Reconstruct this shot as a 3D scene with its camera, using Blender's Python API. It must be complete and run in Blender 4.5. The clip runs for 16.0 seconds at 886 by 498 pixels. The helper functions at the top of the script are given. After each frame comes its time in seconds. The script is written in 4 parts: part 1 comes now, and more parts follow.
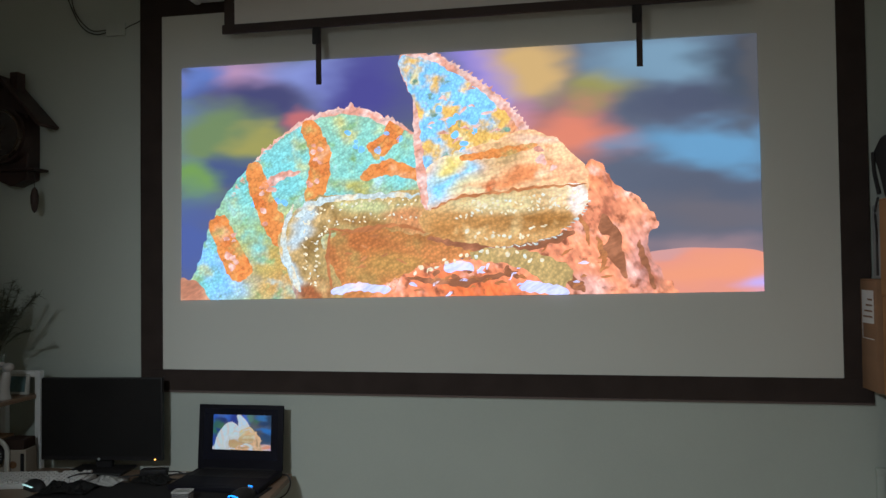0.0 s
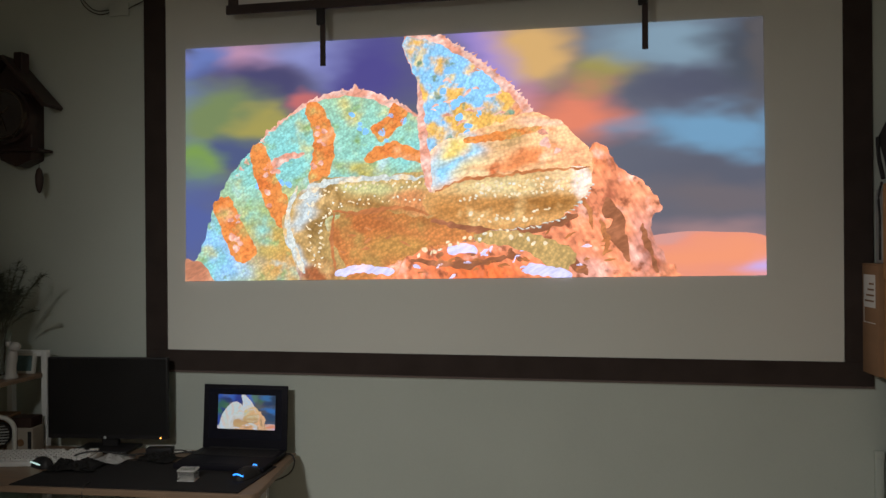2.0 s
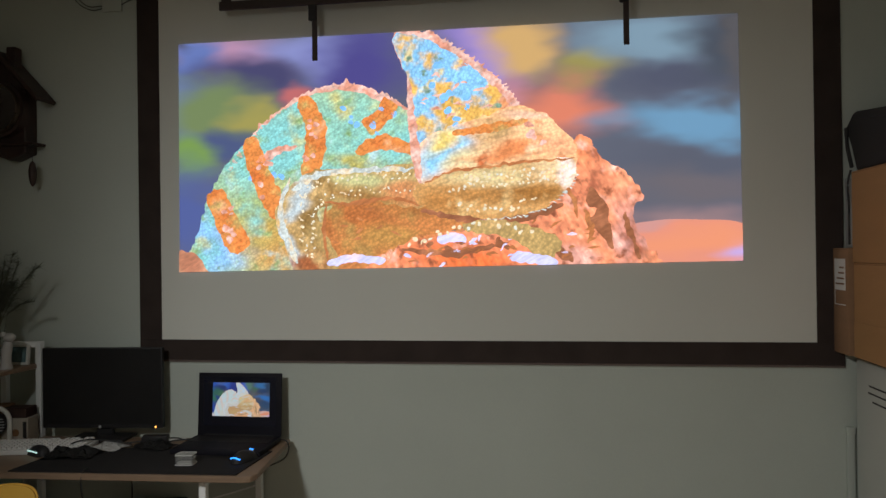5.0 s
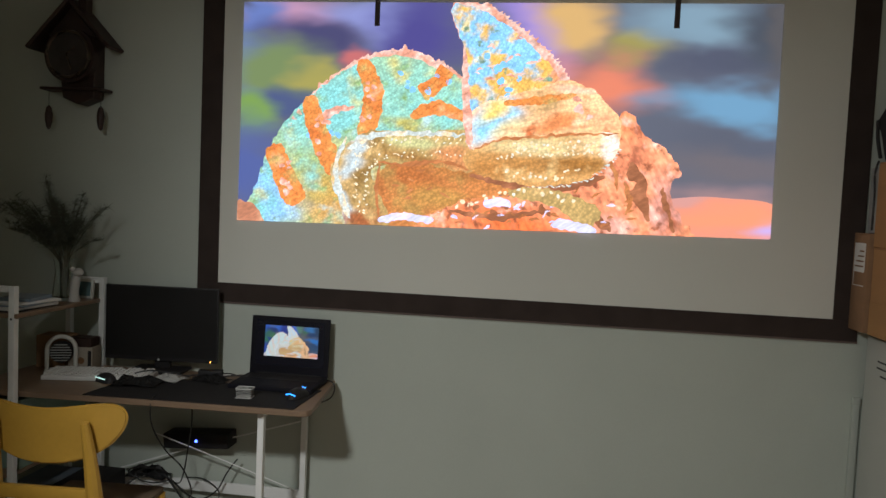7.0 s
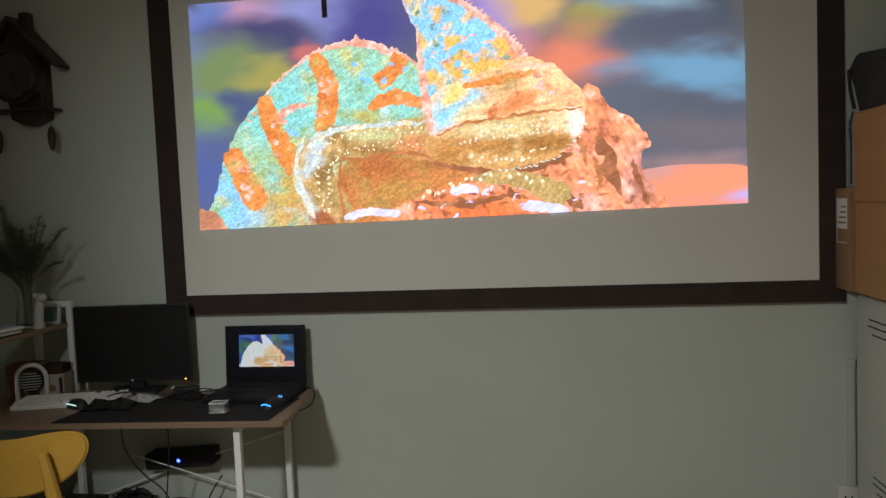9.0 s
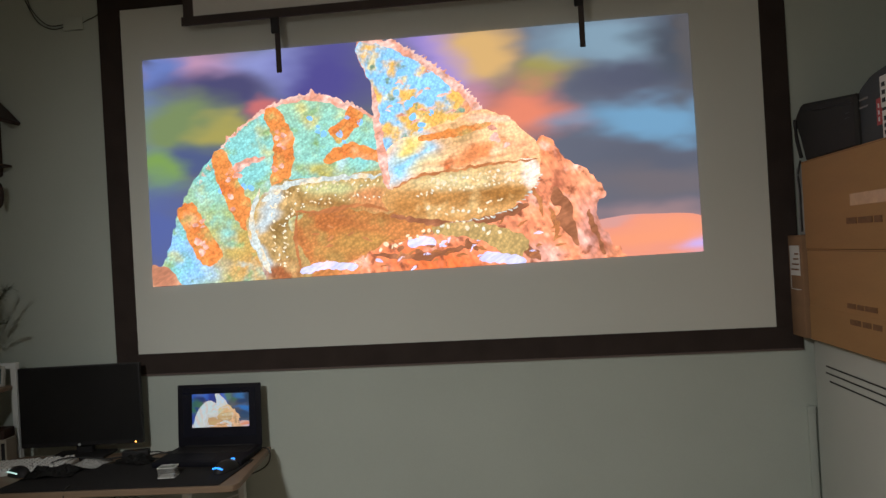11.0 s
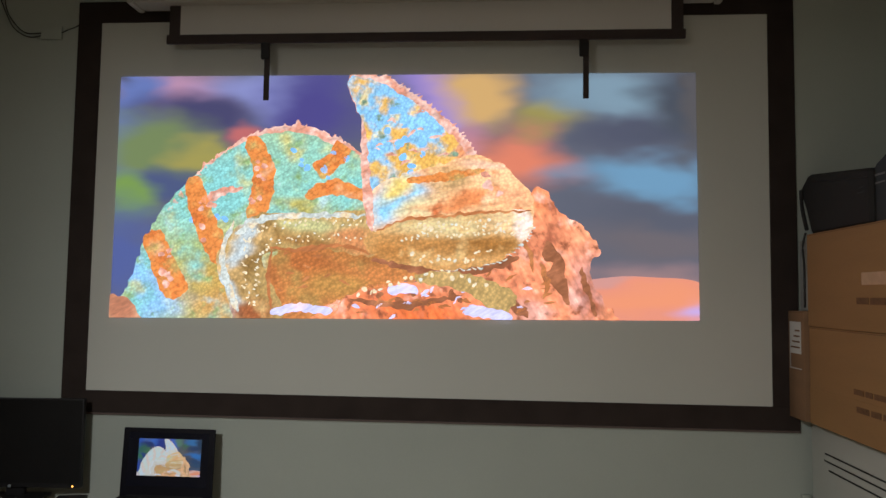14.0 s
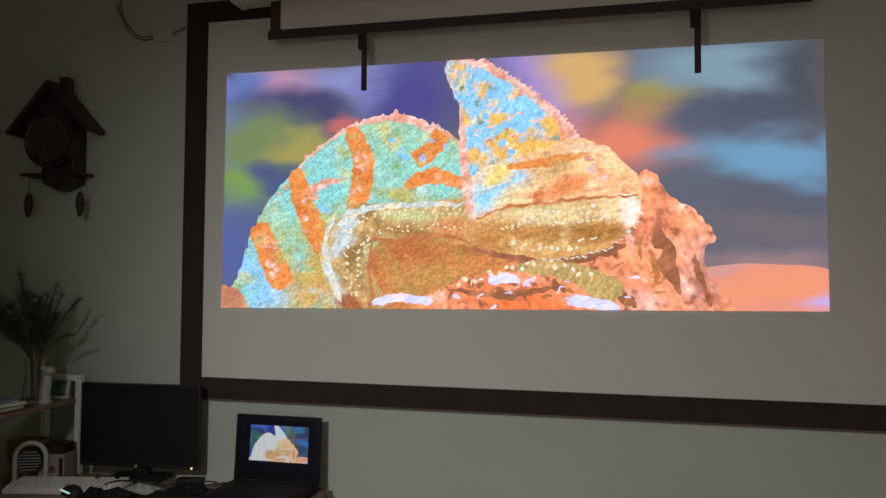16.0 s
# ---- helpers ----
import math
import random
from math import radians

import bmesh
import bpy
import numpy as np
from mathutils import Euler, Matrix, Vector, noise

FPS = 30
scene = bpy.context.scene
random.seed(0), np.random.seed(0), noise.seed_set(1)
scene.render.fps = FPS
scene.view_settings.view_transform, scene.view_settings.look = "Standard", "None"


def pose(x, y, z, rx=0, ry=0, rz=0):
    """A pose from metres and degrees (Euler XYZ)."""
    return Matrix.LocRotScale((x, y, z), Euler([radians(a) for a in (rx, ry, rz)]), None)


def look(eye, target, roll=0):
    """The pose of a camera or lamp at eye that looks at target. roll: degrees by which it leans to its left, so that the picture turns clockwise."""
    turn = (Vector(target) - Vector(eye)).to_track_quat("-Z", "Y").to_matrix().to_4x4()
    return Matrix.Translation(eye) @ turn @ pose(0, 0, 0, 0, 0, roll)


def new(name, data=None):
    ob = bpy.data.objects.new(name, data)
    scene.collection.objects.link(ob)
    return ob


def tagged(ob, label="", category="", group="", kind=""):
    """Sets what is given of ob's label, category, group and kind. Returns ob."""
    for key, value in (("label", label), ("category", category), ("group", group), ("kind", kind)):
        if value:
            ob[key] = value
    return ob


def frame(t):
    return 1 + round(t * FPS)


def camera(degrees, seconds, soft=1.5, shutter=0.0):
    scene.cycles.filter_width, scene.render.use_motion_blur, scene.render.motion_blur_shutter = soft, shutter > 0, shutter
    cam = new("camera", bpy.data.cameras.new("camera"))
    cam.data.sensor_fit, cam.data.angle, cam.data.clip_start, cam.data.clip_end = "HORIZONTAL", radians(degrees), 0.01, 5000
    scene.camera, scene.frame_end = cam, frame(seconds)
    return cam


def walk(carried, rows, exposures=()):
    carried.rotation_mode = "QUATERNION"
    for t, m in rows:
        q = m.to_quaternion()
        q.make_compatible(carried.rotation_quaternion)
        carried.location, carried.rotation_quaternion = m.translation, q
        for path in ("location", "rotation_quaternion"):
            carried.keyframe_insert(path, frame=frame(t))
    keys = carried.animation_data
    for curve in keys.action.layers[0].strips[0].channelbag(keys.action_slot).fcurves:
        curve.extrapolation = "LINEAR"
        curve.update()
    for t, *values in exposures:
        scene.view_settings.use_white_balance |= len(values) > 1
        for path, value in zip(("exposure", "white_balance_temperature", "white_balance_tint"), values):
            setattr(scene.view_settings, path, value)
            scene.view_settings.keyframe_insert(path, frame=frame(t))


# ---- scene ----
cam = camera(63.9, 16.0)
PATH = [
    (0, (1.667, -2.759, 1.584), (1.335, -0.788, 1.629), -0.7),
    (0.5, (1.651, -2.766, 1.571), (1.333, -0.793, 1.638), -0.8),
    (1, (1.69, -2.769, 1.556), (1.335, -0.803, 1.642), -0.1),
    (1.5, (1.627, -2.788, 1.58), (1.325, -0.812, 1.619), 0.0),
    (2, (1.661, -2.77, 1.582), (1.324, -0.799, 1.579), -0.4),
    (2.5, (1.64, -2.77, 1.582), (1.312, -0.798, 1.57), -0.8),
    (3, (1.618, -2.77, 1.582), (1.321, -0.792, 1.56), -1.0),
    (3.5, (1.607, -2.764, 1.582), (1.352, -0.781, 1.536), -1.1),
    (4, (1.613, -2.751, 1.579), (1.363, -0.768, 1.506), -1.3),
    (4.5, (1.615, -2.773, 1.531), (1.392, -0.786, 1.522), -0.7),
    (4.7, (1.64, -2.806, 1.524), (1.381, -0.823, 1.532), -1.3),
    (6.8, (1.46, -3.083, 1.53), (1.119, -1.114, 1.448), 3.1),
    (7, (1.464, -3.076, 1.538), (1.19, -1.098, 1.427), 2.5),
    (7.5, (1.514, -3.035, 1.546), (1.284, -1.053, 1.413), 2.2),
    (8, (1.629, -2.965, 1.518), (1.218, -1.012, 1.391), 1.4),
    (8.3, (1.633, -2.95, 1.532), (1.162, -1.015, 1.356), 1.5),
    (8.5, (1.642, -2.947, 1.529), (1.213, -1.002, 1.349), -0.7),
    (9, (1.586, -2.961, 1.514), (1.304, -0.984, 1.392), -2.4),
    (9.5, (1.626, -2.938, 1.52), (1.384, -0.954, 1.464), -2.2),
    (11.8, (1.677, -2.907, 1.547), (1.477, -0.917, 1.554), -3.7),
    (12, (1.712, -2.898, 1.551), (1.459, -0.914, 1.549), -3.5),
    (12.5, (1.72, -2.882, 1.558), (1.502, -0.894, 1.546), -3.1),
    (13, (1.666, -2.827, 1.522), (1.533, -0.832, 1.564), -0.6),
    (13.5, (1.603, -2.775, 1.551), (1.495, -0.781, 1.664), 2.0),
    (14, (1.615, -2.749, 1.56), (1.473, -0.758, 1.687), 0.8),
    (14.5, (1.65, -2.733, 1.562), (1.465, -0.745, 1.678), 1.5),
    (15, (1.695, -2.713, 1.583), (1.389, -0.739, 1.683), -0.1),
    (15.5, (1.64, -2.685, 1.592), (1.17, -0.741, 1.618), -0.7),
    (16, (1.625, -2.683, 1.585), (1.19, -0.732, 1.662), 0.4),
]
walk(cam, [(t, look(eye, target, roll)) for t, eye, target, roll in PATH],
     [(0, -0.09, 5850, 6), (0.5, -0.09, 6250, 9), (1.2, -0.11, 6600, 11), (4.5, -0.16, 6500, 10), (7, 0.07, 6450, 9), (9.5, 0.06, 6500, 9), (12, -0.09, 6500, 10), (13.5, -0.15, 6500, 10), (16, -0.13, 6500, 11)])

# ---------------------------------------------------------------- light
world = bpy.data.worlds.new("room_world")
scene.world = world
world.use_nodes = True
world.node_tree.nodes["Background"].inputs[0].default_value = (0.75, 0.8, 0.7, 1)
world.node_tree.nodes["Background"].inputs[1].default_value = 0.02
scene.view_settings.exposure = 0.0

# a dim ceiling light behind the camera, facing down
lamp = bpy.data.lights.new("ceiling_light", "AREA")
lamp.energy, lamp.color = 62.0, (0.98, 0.98, 0.965)
lamp.shape, lamp.size = "DISK", 0.25
new("ceiling_light", lamp).matrix_world = pose(0.45, -3.1, 2.43, 5, 0, 0)


# ---------------------------------------------------------------- materials
def lin(r, g, b):
    return tuple((c / 255 / 12.92 if c / 255 <= 0.04045 else ((c / 255 + 0.055) / 1.055) ** 2.4) for c in (r, g, b)) + (1.0,)


def mat(name, colour, rough=0.6, metal=0.0, var=0.15, scale=6.0, fine=90.0, bump=0.05, stretch=(1, 1, 1), emit=0.0, glass=0.0, spec=0.5, tone=None):
    m = bpy.data.materials.new(name)
    m.use_nodes = True
    nt = m.node_tree
    b = nt.nodes["Principled BSDF"]
    b.inputs["Roughness"].default_value = rough
    b.inputs["Metallic"].default_value = metal
    b.inputs["Specular IOR Level"].default_value = spec
    b.inputs["Transmission Weight"].default_value = glass
    c = tuple(colour)[:3]
    tc = nt.nodes.new("ShaderNodeTexCoord")
    mp = nt.nodes.new("ShaderNodeMapping")
    mp.inputs["Scale"].default_value = stretch
    nt.links.new(tc.outputs["Object"], mp.inputs["Vector"])
    n1 = nt.nodes.new("ShaderNodeTexNoise")
    n1.inputs["Scale"].default_value, n1.inputs["Detail"].default_value = scale, 5
    n2 = nt.nodes.new("ShaderNodeTexNoise")
    n2.inputs["Scale"].default_value, n2.inputs["Detail"].default_value = fine, 3
    for n in (n1, n2):
        nt.links.new(mp.outputs[0], n.inputs["Vector"])
    add = nt.nodes.new("ShaderNodeMath")
    add.operation = "MULTIPLY_ADD"
    add.inputs[1].default_value = 0.35
    nt.links.new(n2.outputs["Fac"], add.inputs[0])
    nt.links.new(n1.outputs["Fac"], add.inputs[2])
    ramp = nt.nodes.new("ShaderNodeValToRGB")
    ramp.color_ramp.elements[0].position, ramp.color_ramp.elements[1].position = 0.38, 0.98
    dark = tone if tone else tuple(v * (1 - var) for v in c)
    ramp.color_ramp.elements[0].color = (*tuple(dark)[:3], 1)
    ramp.color_ramp.elements[1].color = (*(min(1, v * (1 + var)) for v in c), 1)
    nt.links.new(add.outputs[0], ramp.inputs[0])
    nt.links.new(ramp.outputs[0], b.inputs["Base Color"])
    rr = nt.nodes.new("ShaderNodeMapRange")
    rr.inputs["To Min"].default_value, rr.inputs["To Max"].default_value = max(0.02, rough - 0.08), min(1, rough + 0.08)
    nt.links.new(n1.outputs["Fac"], rr.inputs["Value"])
    nt.links.new(rr.outputs[0], b.inputs["Roughness"])
    if bump:
        bp = nt.nodes.new("ShaderNodeBump")
        bp.inputs["Strength"].default_value, bp.inputs["Distance"].default_value = bump, 0.004
        nt.links.new(n2.outputs["Fac"], bp.inputs["Height"])
        nt.links.new(bp.outputs[0], b.inputs["Normal"])
    if emit:
        b.inputs["Emission Color"].default_value = (*c, 1)
        b.inputs["Emission Strength"].default_value = emit
    return m


WALL = mat("wall_paint", (0.462, 0.505, 0.452), 0.75, var=0.05, scale=2.2, fine=160, bump=0.10)
CEIL = mat("ceiling_paint", (0.78, 0.77, 0.73), 0.85, var=0.04, scale=2, bump=0.05)
FLOOR = mat("floor_board", (0.30, 0.215, 0.15), 0.45, var=0.3, scale=3, fine=40, stretch=(1, 8, 1))
PANEL = mat("screen_paint", (0.655, 0.665, 0.61), 0.8, var=0.03, scale=1.6, fine=220, bump=0.04)
FELT = mat("dark_felt", (0.042, 0.031, 0.027), 0.9, var=0.25, scale=9, fine=300, bump=0.15, spec=0.2)
FABRIC = mat("white_screen_fabric", (0.70, 0.69, 0.66), 0.8, var=0.03, scale=3, fine=300, bump=0.04)
BLACKFAB = mat("black_screen_border", (0.050, 0.036, 0.033), 0.8, var=0.2, scale=8, fine=200)
WHITEPL = mat("white_plastic", (0.62, 0.62, 0.58), 0.4, var=0.05, scale=5, bump=0.02)
BLACKPL = mat("black_plastic", (0.022, 0.021, 0.022), 0.5, var=0.25, scale=12, bump=0.03, spec=0.25)
SCREEN = mat("monitor_glass", (0.014, 0.0135, 0.0135), 0.45, var=0.2, scale=4, bump=0.0, spec=0.25)
BEZEL = mat("laptop_plastic", (0.011, 0.0105, 0.015), 0.6, var=0.2, scale=12, bump=0.04, spec=0.12)
DESKWOOD = mat("desk_laminate", (0.22, 0.150, 0.098), 0.45, var=0.22, scale=5, fine=45, stretch=(1, 9, 9), bump=0.04)
DARKWOOD = mat("dark_walnut", (0.034, 0.017, 0.013), 0.5, var=0.4, scale=7, fine=60, stretch=(5, 5, 1), bump=0.1)
BRASS = mat("clock_brass", (0.11, 0.08, 0.06), 0.28, metal=0.8, var=0.2, scale=10)
DIALG = mat("clock_dial", (0.045, 0.036, 0.033), 0.14, var=0.3, scale=14, bump=0.0)
WHITEMET = mat("white_powder_coat", (0.78, 0.80, 0.79), 0.4, var=0.06, scale=7, fine=220, bump=0.05)
CABMET = mat("cabinet_steel", (0.50, 0.52, 0.48), 0.45, var=0.04, scale=3, fine=250, bump=0.05)
GREYPL = mat("grey_plastic", (0.40, 0.42, 0.41), 0.35, var=0.08, scale=6)
YELLOW = mat("yellow_lacquer", (0.42, 0.245, 0.038), 0.38, var=0.12, scale=5, fine=70, bump=0.03)
SEATFAB = mat("brown_seat", (0.15, 0.105, 0.07), 0.7, var=0.25, scale=8, fine=260, bump=0.15)
CARD = mat("cardboard", (0.37, 0.205, 0.082), 0.8, var=0.10, scale=2.5, fine=70, stretch=(1, 1, 5), bump=0.06)
CARD2 = mat("brown_cardboard", (0.27, 0.155, 0.082), 0.8, var=0.12, scale=4, fine=70, stretch=(1, 1, 5), bump=0.06)
TAPE = mat("clear_tape", (0.62, 0.40, 0.24), 0.15, var=0.15, scale=18, bump=0.3)
INK = mat("print_ink", (0.19, 0.095, 0.042), 0.8, var=0.3, scale=60)
PAPER = mat("white_paper", (0.68, 0.68, 0.66), 0.8, var=0.06, scale=12)
BLUEPAPER = mat("blue_grey_cover", (0.20, 0.25, 0.30), 0.6, var=0.15, scale=12)
RED = mat("red_sticker", (0.45, 0.05, 0.05), 0.5, var=0.1, scale=20)
NYLON = mat("black_nylon", (0.017, 0.0165, 0.016), 0.75, var=0.3, scale=14, fine=320, bump=0.25)
CASE = mat("dark_green_case", (0.024, 0.028, 0.026), 0.5, var=0.25, scale=8, fine=200, bump=0.1)
RUBBER = mat("cable_rubber", (0.018, 0.018, 0.018), 0.5, var=0.2, scale=20)
WHITECABLE = mat("white_cable", (0.55, 0.54, 0.50), 0.5, var=0.1, scale=20)
MATCLOTH = mat("desk_mat_cloth", (0.014, 0.013, 0.0135), 0.85, var=0.2, scale=10, fine=400, bump=0.2, spec=0.3)
KEYCAP = mat("white_keycap", (0.70, 0.70, 0.68), 0.45, var=0.05, scale=30)
GLASS = mat("clear_glass", (0.92, 0.95, 0.93), 0.05, var=0.02, scale=4, bump=0.0, glass=1.0)
ACRYL = mat("clear_acrylic", (0.95, 0.96, 0.94), 0.10, var=0.03, scale=30, bump=0.05, glass=0.88)
STEM = mat("dried_stem", (0.085, 0.085, 0.055), 0.8, var=0.35, scale=20)
FROND = mat("dried_frond", (0.075, 0.085, 0.06), 0.85, var=0.4, scale=30)
PORCELAIN = mat("white_porcelain", (0.44, 0.43, 0.41), 0.3, var=0.05, scale=12)
CREAM = mat("cream_card", (0.36, 0.32, 0.26), 0.6, var=0.12, scale=9)
GREENBIN = mat("pale_green_plastic", (0.22, 0.32, 0.27), 0.5, var=0.12, scale=6)
ARTPAPER = mat("art_paper", (0.34, 0.33, 0.36), 0.7, var=0.08, scale=5)
ARTINK = mat("art_ink", (0.045, 0.045, 0.06), 0.7, var=0.3, scale=12)
TEAL = mat("teal_print", (0.10, 0.17, 0.18), 0.5, var=0.4, scale=25)
LEDBLUE = mat("blue_led", (0.03, 0.06, 1.0), 0.4, var=0, emit=14.0, bump=0)
LEDCYAN = mat("cyan_led", (0.03, 0.28, 1.0), 0.4, var=0, emit=2.2, bump=0)
LEDGREEN = mat("green_led", (0.55, 0.85, 0.8), 0.4, var=0, emit=0.8, bump=0)
LEDAMBER = mat("amber_led", (1.0, 0.42, 0.08), 0.4, var=0, emit=4.0, bump=0)


# ---------------------------------------------------------------- mesh helpers
def box(bm, lo, hi, bevel=0.0, seg=1, m=None):
    r = bmesh.ops.create_cube(bm, size=1.0)
    vs = r["verts"]
    for v in vs:
        v.co = Vector([(lo[i] + hi[i]) / 2 + v.co[i] * (hi[i] - lo[i]) for i in range(3)])
    if bevel:
        es = list({e for v in vs for e in v.link_edges})
        r = bmesh.ops.bevel(bm, geom=es, offset=bevel, segments=seg, affect="EDGES", profile=0.6)
        vs = list({v for f in r["faces"] for v in f.verts} | {v for v in vs if v.is_valid})
    if m is not None:
        bmesh.ops.transform(bm, matrix=m, verts=vs)
    return vs


def boxed(lo, hi, bevel=0.0, seg=1):
    bm = bmesh.new()
    box(bm, lo, hi, bevel, seg)
    return bm


def tube(bm, pts, r, sides=8, steps=6):
    """A round tube through a smooth line of points."""
    pts = [Vector(p) for p in pts]
    line = []
    for i in range(len(pts) - 1):
        a, b = pts[i], pts[i + 1]
        p, n = pts[max(0, i - 1)], pts[min(len(pts) - 1, i + 2)]
        for k in range(steps):
            t = k / steps
            line.append(0.5 * (2 * a + (b - p) * t + (2 * p - 5 * a + 4 * b - n) * t * t + (3 * a - p - 3 * b + n) * t ** 3))
    line.append(pts[-1])
    rings = []
    for i, c in enumerate(line):
        d = (line[min(i + 1, len(line) - 1)] - line[max(i - 1, 0)]).normalized()
        side = d.cross(Vector((0.13, 0.21, 0.97))).normalized()
        up = side.cross(d).normalized()
        rad = r(i / (len(line) - 1)) if callable(r) else r
        rings.append([bm.verts.new(c + rad * (math.cos(2 * math.pi * k / sides) * side + math.sin(2 * math.pi * k / sides) * up)) for k in range(sides)])
    for a, b in zip(rings, rings[1:]):
        for k in range(sides):
            bm.faces.new((a[k], a[(k + 1) % sides], b[(k + 1) % sides], b[k]))
    bm.faces.new(rings[0][::-1])
    bm.faces.new(rings[-1])


def tubed(pts, r, sides=8, steps=6):
    bm = bmesh.new()
    tube(bm, pts, r, sides, steps)
    return bm


def lathe(profile, sides=24, axis="z"):
    """A turned body from (radius, height) pairs."""
    bm = bmesh.new()
    rings = []
    for r, h in profile:
        ring = []
        for k in range(sides):
            a = 2 * math.pi * k / sides
            p = (r * math.cos(a), r * math.sin(a), h)
            ring.append(bm.verts.new(p if axis == "z" else (p[0], -h, p[1])))
        rings.append(ring)
    for a, b in zip(rings, rings[1:]):
        for k in range(sides):
            bm.faces.new((a[k], a[(k + 1) % sides], b[(k + 1) % sides], b[k]))
    bm.faces.new(rings[0][::-1])
    bm.faces.new(rings[-1])
    bmesh.ops.recalc_face_normals(bm, faces=bm.faces)
    return bm


def slab(outline, depth, bevel=0.0):
    """A plate in the x-z plane: outline of (x, z), from y = 0 to y = -depth."""
    bm = bmesh.new()
    f = bm.faces.new([bm.verts.new((x, 0, z)) for x, z in outline])
    top = bmesh.ops.extrude_face_region(bm, geom=[f])
    bmesh.ops.translate(bm, verts=[v for v in top["geom"] if isinstance(v, bmesh.types.BMVert)], vec=(0, -depth, 0))
    bmesh.ops.recalc_face_normals(bm, faces=bm.faces)
    if bevel:
        bmesh.ops.bevel(bm, geom=list(bm.edges), offset=bevel, segments=1, affect="EDGES")
    return bm


def smooth_loop(pts, steps=6):
    out, n = [], len(pts)
    for i in range(n):
        p, a, b, q = (Vector(pts[(i + k) % n]) for k in (-1, 0, 1, 2))
        for k in range(steps):
            t = k / steps
            out.append(0.5 * (2 * a + (b - p) * t + (2 * p - 5 * a + 4 * b - q) * t * t + (3 * a - p - 3 * b + q) * t ** 3))
    return out


def mesh_object(name, bm, material, smooth=True):
    me = bpy.data.meshes.new(name)
    bm.to_mesh(me)
    bm.free()
    me.materials.append(material)
    if smooth:
        me.polygons.foreach_set("use_smooth", [True] * len(me.polygons))
        me.set_sharp_from_angle(angle=radians(32))
    return new(name, me)


def part(name, bm, material, parent, label="", at=None):
    ob = mesh_object(name, bm, material)
    ob.parent = parent
    if at is not None:
        ob.matrix_local = at
    return tagged(ob, label)


def thing(name, label, category, at=None, group="", kind=""):
    ob = new(name)
    ob.empty_display_size = 0.05
    ob.matrix_world = at if at is not None else Matrix()
    return tagged(ob, label, category, group, kind)


def solid(name, bm, material, label, category, at=None, group="", kind=""):
    ob = mesh_object(name, bm, material)
    if at is not None:
        ob.matrix_world = at
    return tagged(ob, label, category, group, kind)


def structure(name, lo, hi, material, label, category):
    return solid(name, boxed(lo, hi), material, label, category, kind="structure")


# ---------------------------------------------------------------- the room
WY = 0.010  # face of the screen wall
structure("floor", (-2.2, -6.0, -0.1), (3.4, 0.2, 0.0), FLOOR, "brown wooden floor boards", "floor")
structure("wall_north", (-2.2, WY, 0.0), (3.4, WY + 0.15, 3.0), WALL, "pale grey-green painted plaster wall behind the screen", "wall")
structure("wall_east", (3.2, -6.0, 0.0), (3.35, WY, 3.0), WALL, "pale grey-green painted plaster side wall", "wall")
structure("wall_west", (-2.15, -6.0, 0.0), (-2.0, WY, 3.0), WALL, "pale grey-green painted plaster side wall", "wall")
structure("wall_south", (-2.2, -6.0, 0.0), (3.4, -5.85, 3.0), CEIL, "pale painted wall behind the room", "wall")
# unseen partition, added to block the ceiling light from the wall's left part
structure("shade_partition", (-2.0, -2.7, 0.0), (0.312, -2.6, 3.0), WALL, "unseen painted partition wall, added to shade the left of the room", "wall")
structure("ceiling", (-2.2, -6.0, 3.0), (3.4, 0.2, 3.1), CEIL, "plain white painted ceiling", "ceiling")

# ---------------------------------------------------------------- wall screen with dark border
X0, X1, Z0, Z1 = 0.0, 2.656, 1.16, 2.654
OX0, OX1, OZ0, OZ1 = -0.100, 2.754, 1.073, 2.742
scr = thing("wall_screen", "large pale projection screen on the wall, dark brown border", "projection screen", pose(1.328, WY, 1.9))
o = Vector((1.328, WY, 1.9))


def rel(p, q=o):
    return tuple(Vector(p) - q)


part("panel", boxed(rel((X0, 0.004, Z0)), rel((X1, WY, Z1))), PANEL, scr, "pale grey matt screen surface")
for lo, hi in (((OX0, 0.0, OZ0), (OX1, WY, Z0)), ((OX0, 0.0, Z1), (OX1, WY, OZ1)), ((OX0, 0.0, Z0), (X0, WY, Z1)), ((X1, 0.0, Z0), (OX1, WY, Z1))):
    part("border_strip", boxed(rel(lo), rel(hi), 0.0015), FELT, scr, "dark brown felt border")
part("lower_lip", boxed(rel((OX0, -0.001, OZ0 - 0.007)), rel((OX1, WY, OZ0))), mat("brown_lip", (0.13, 0.095, 0.085), 0.7), scr, "thin brown lip under the border")


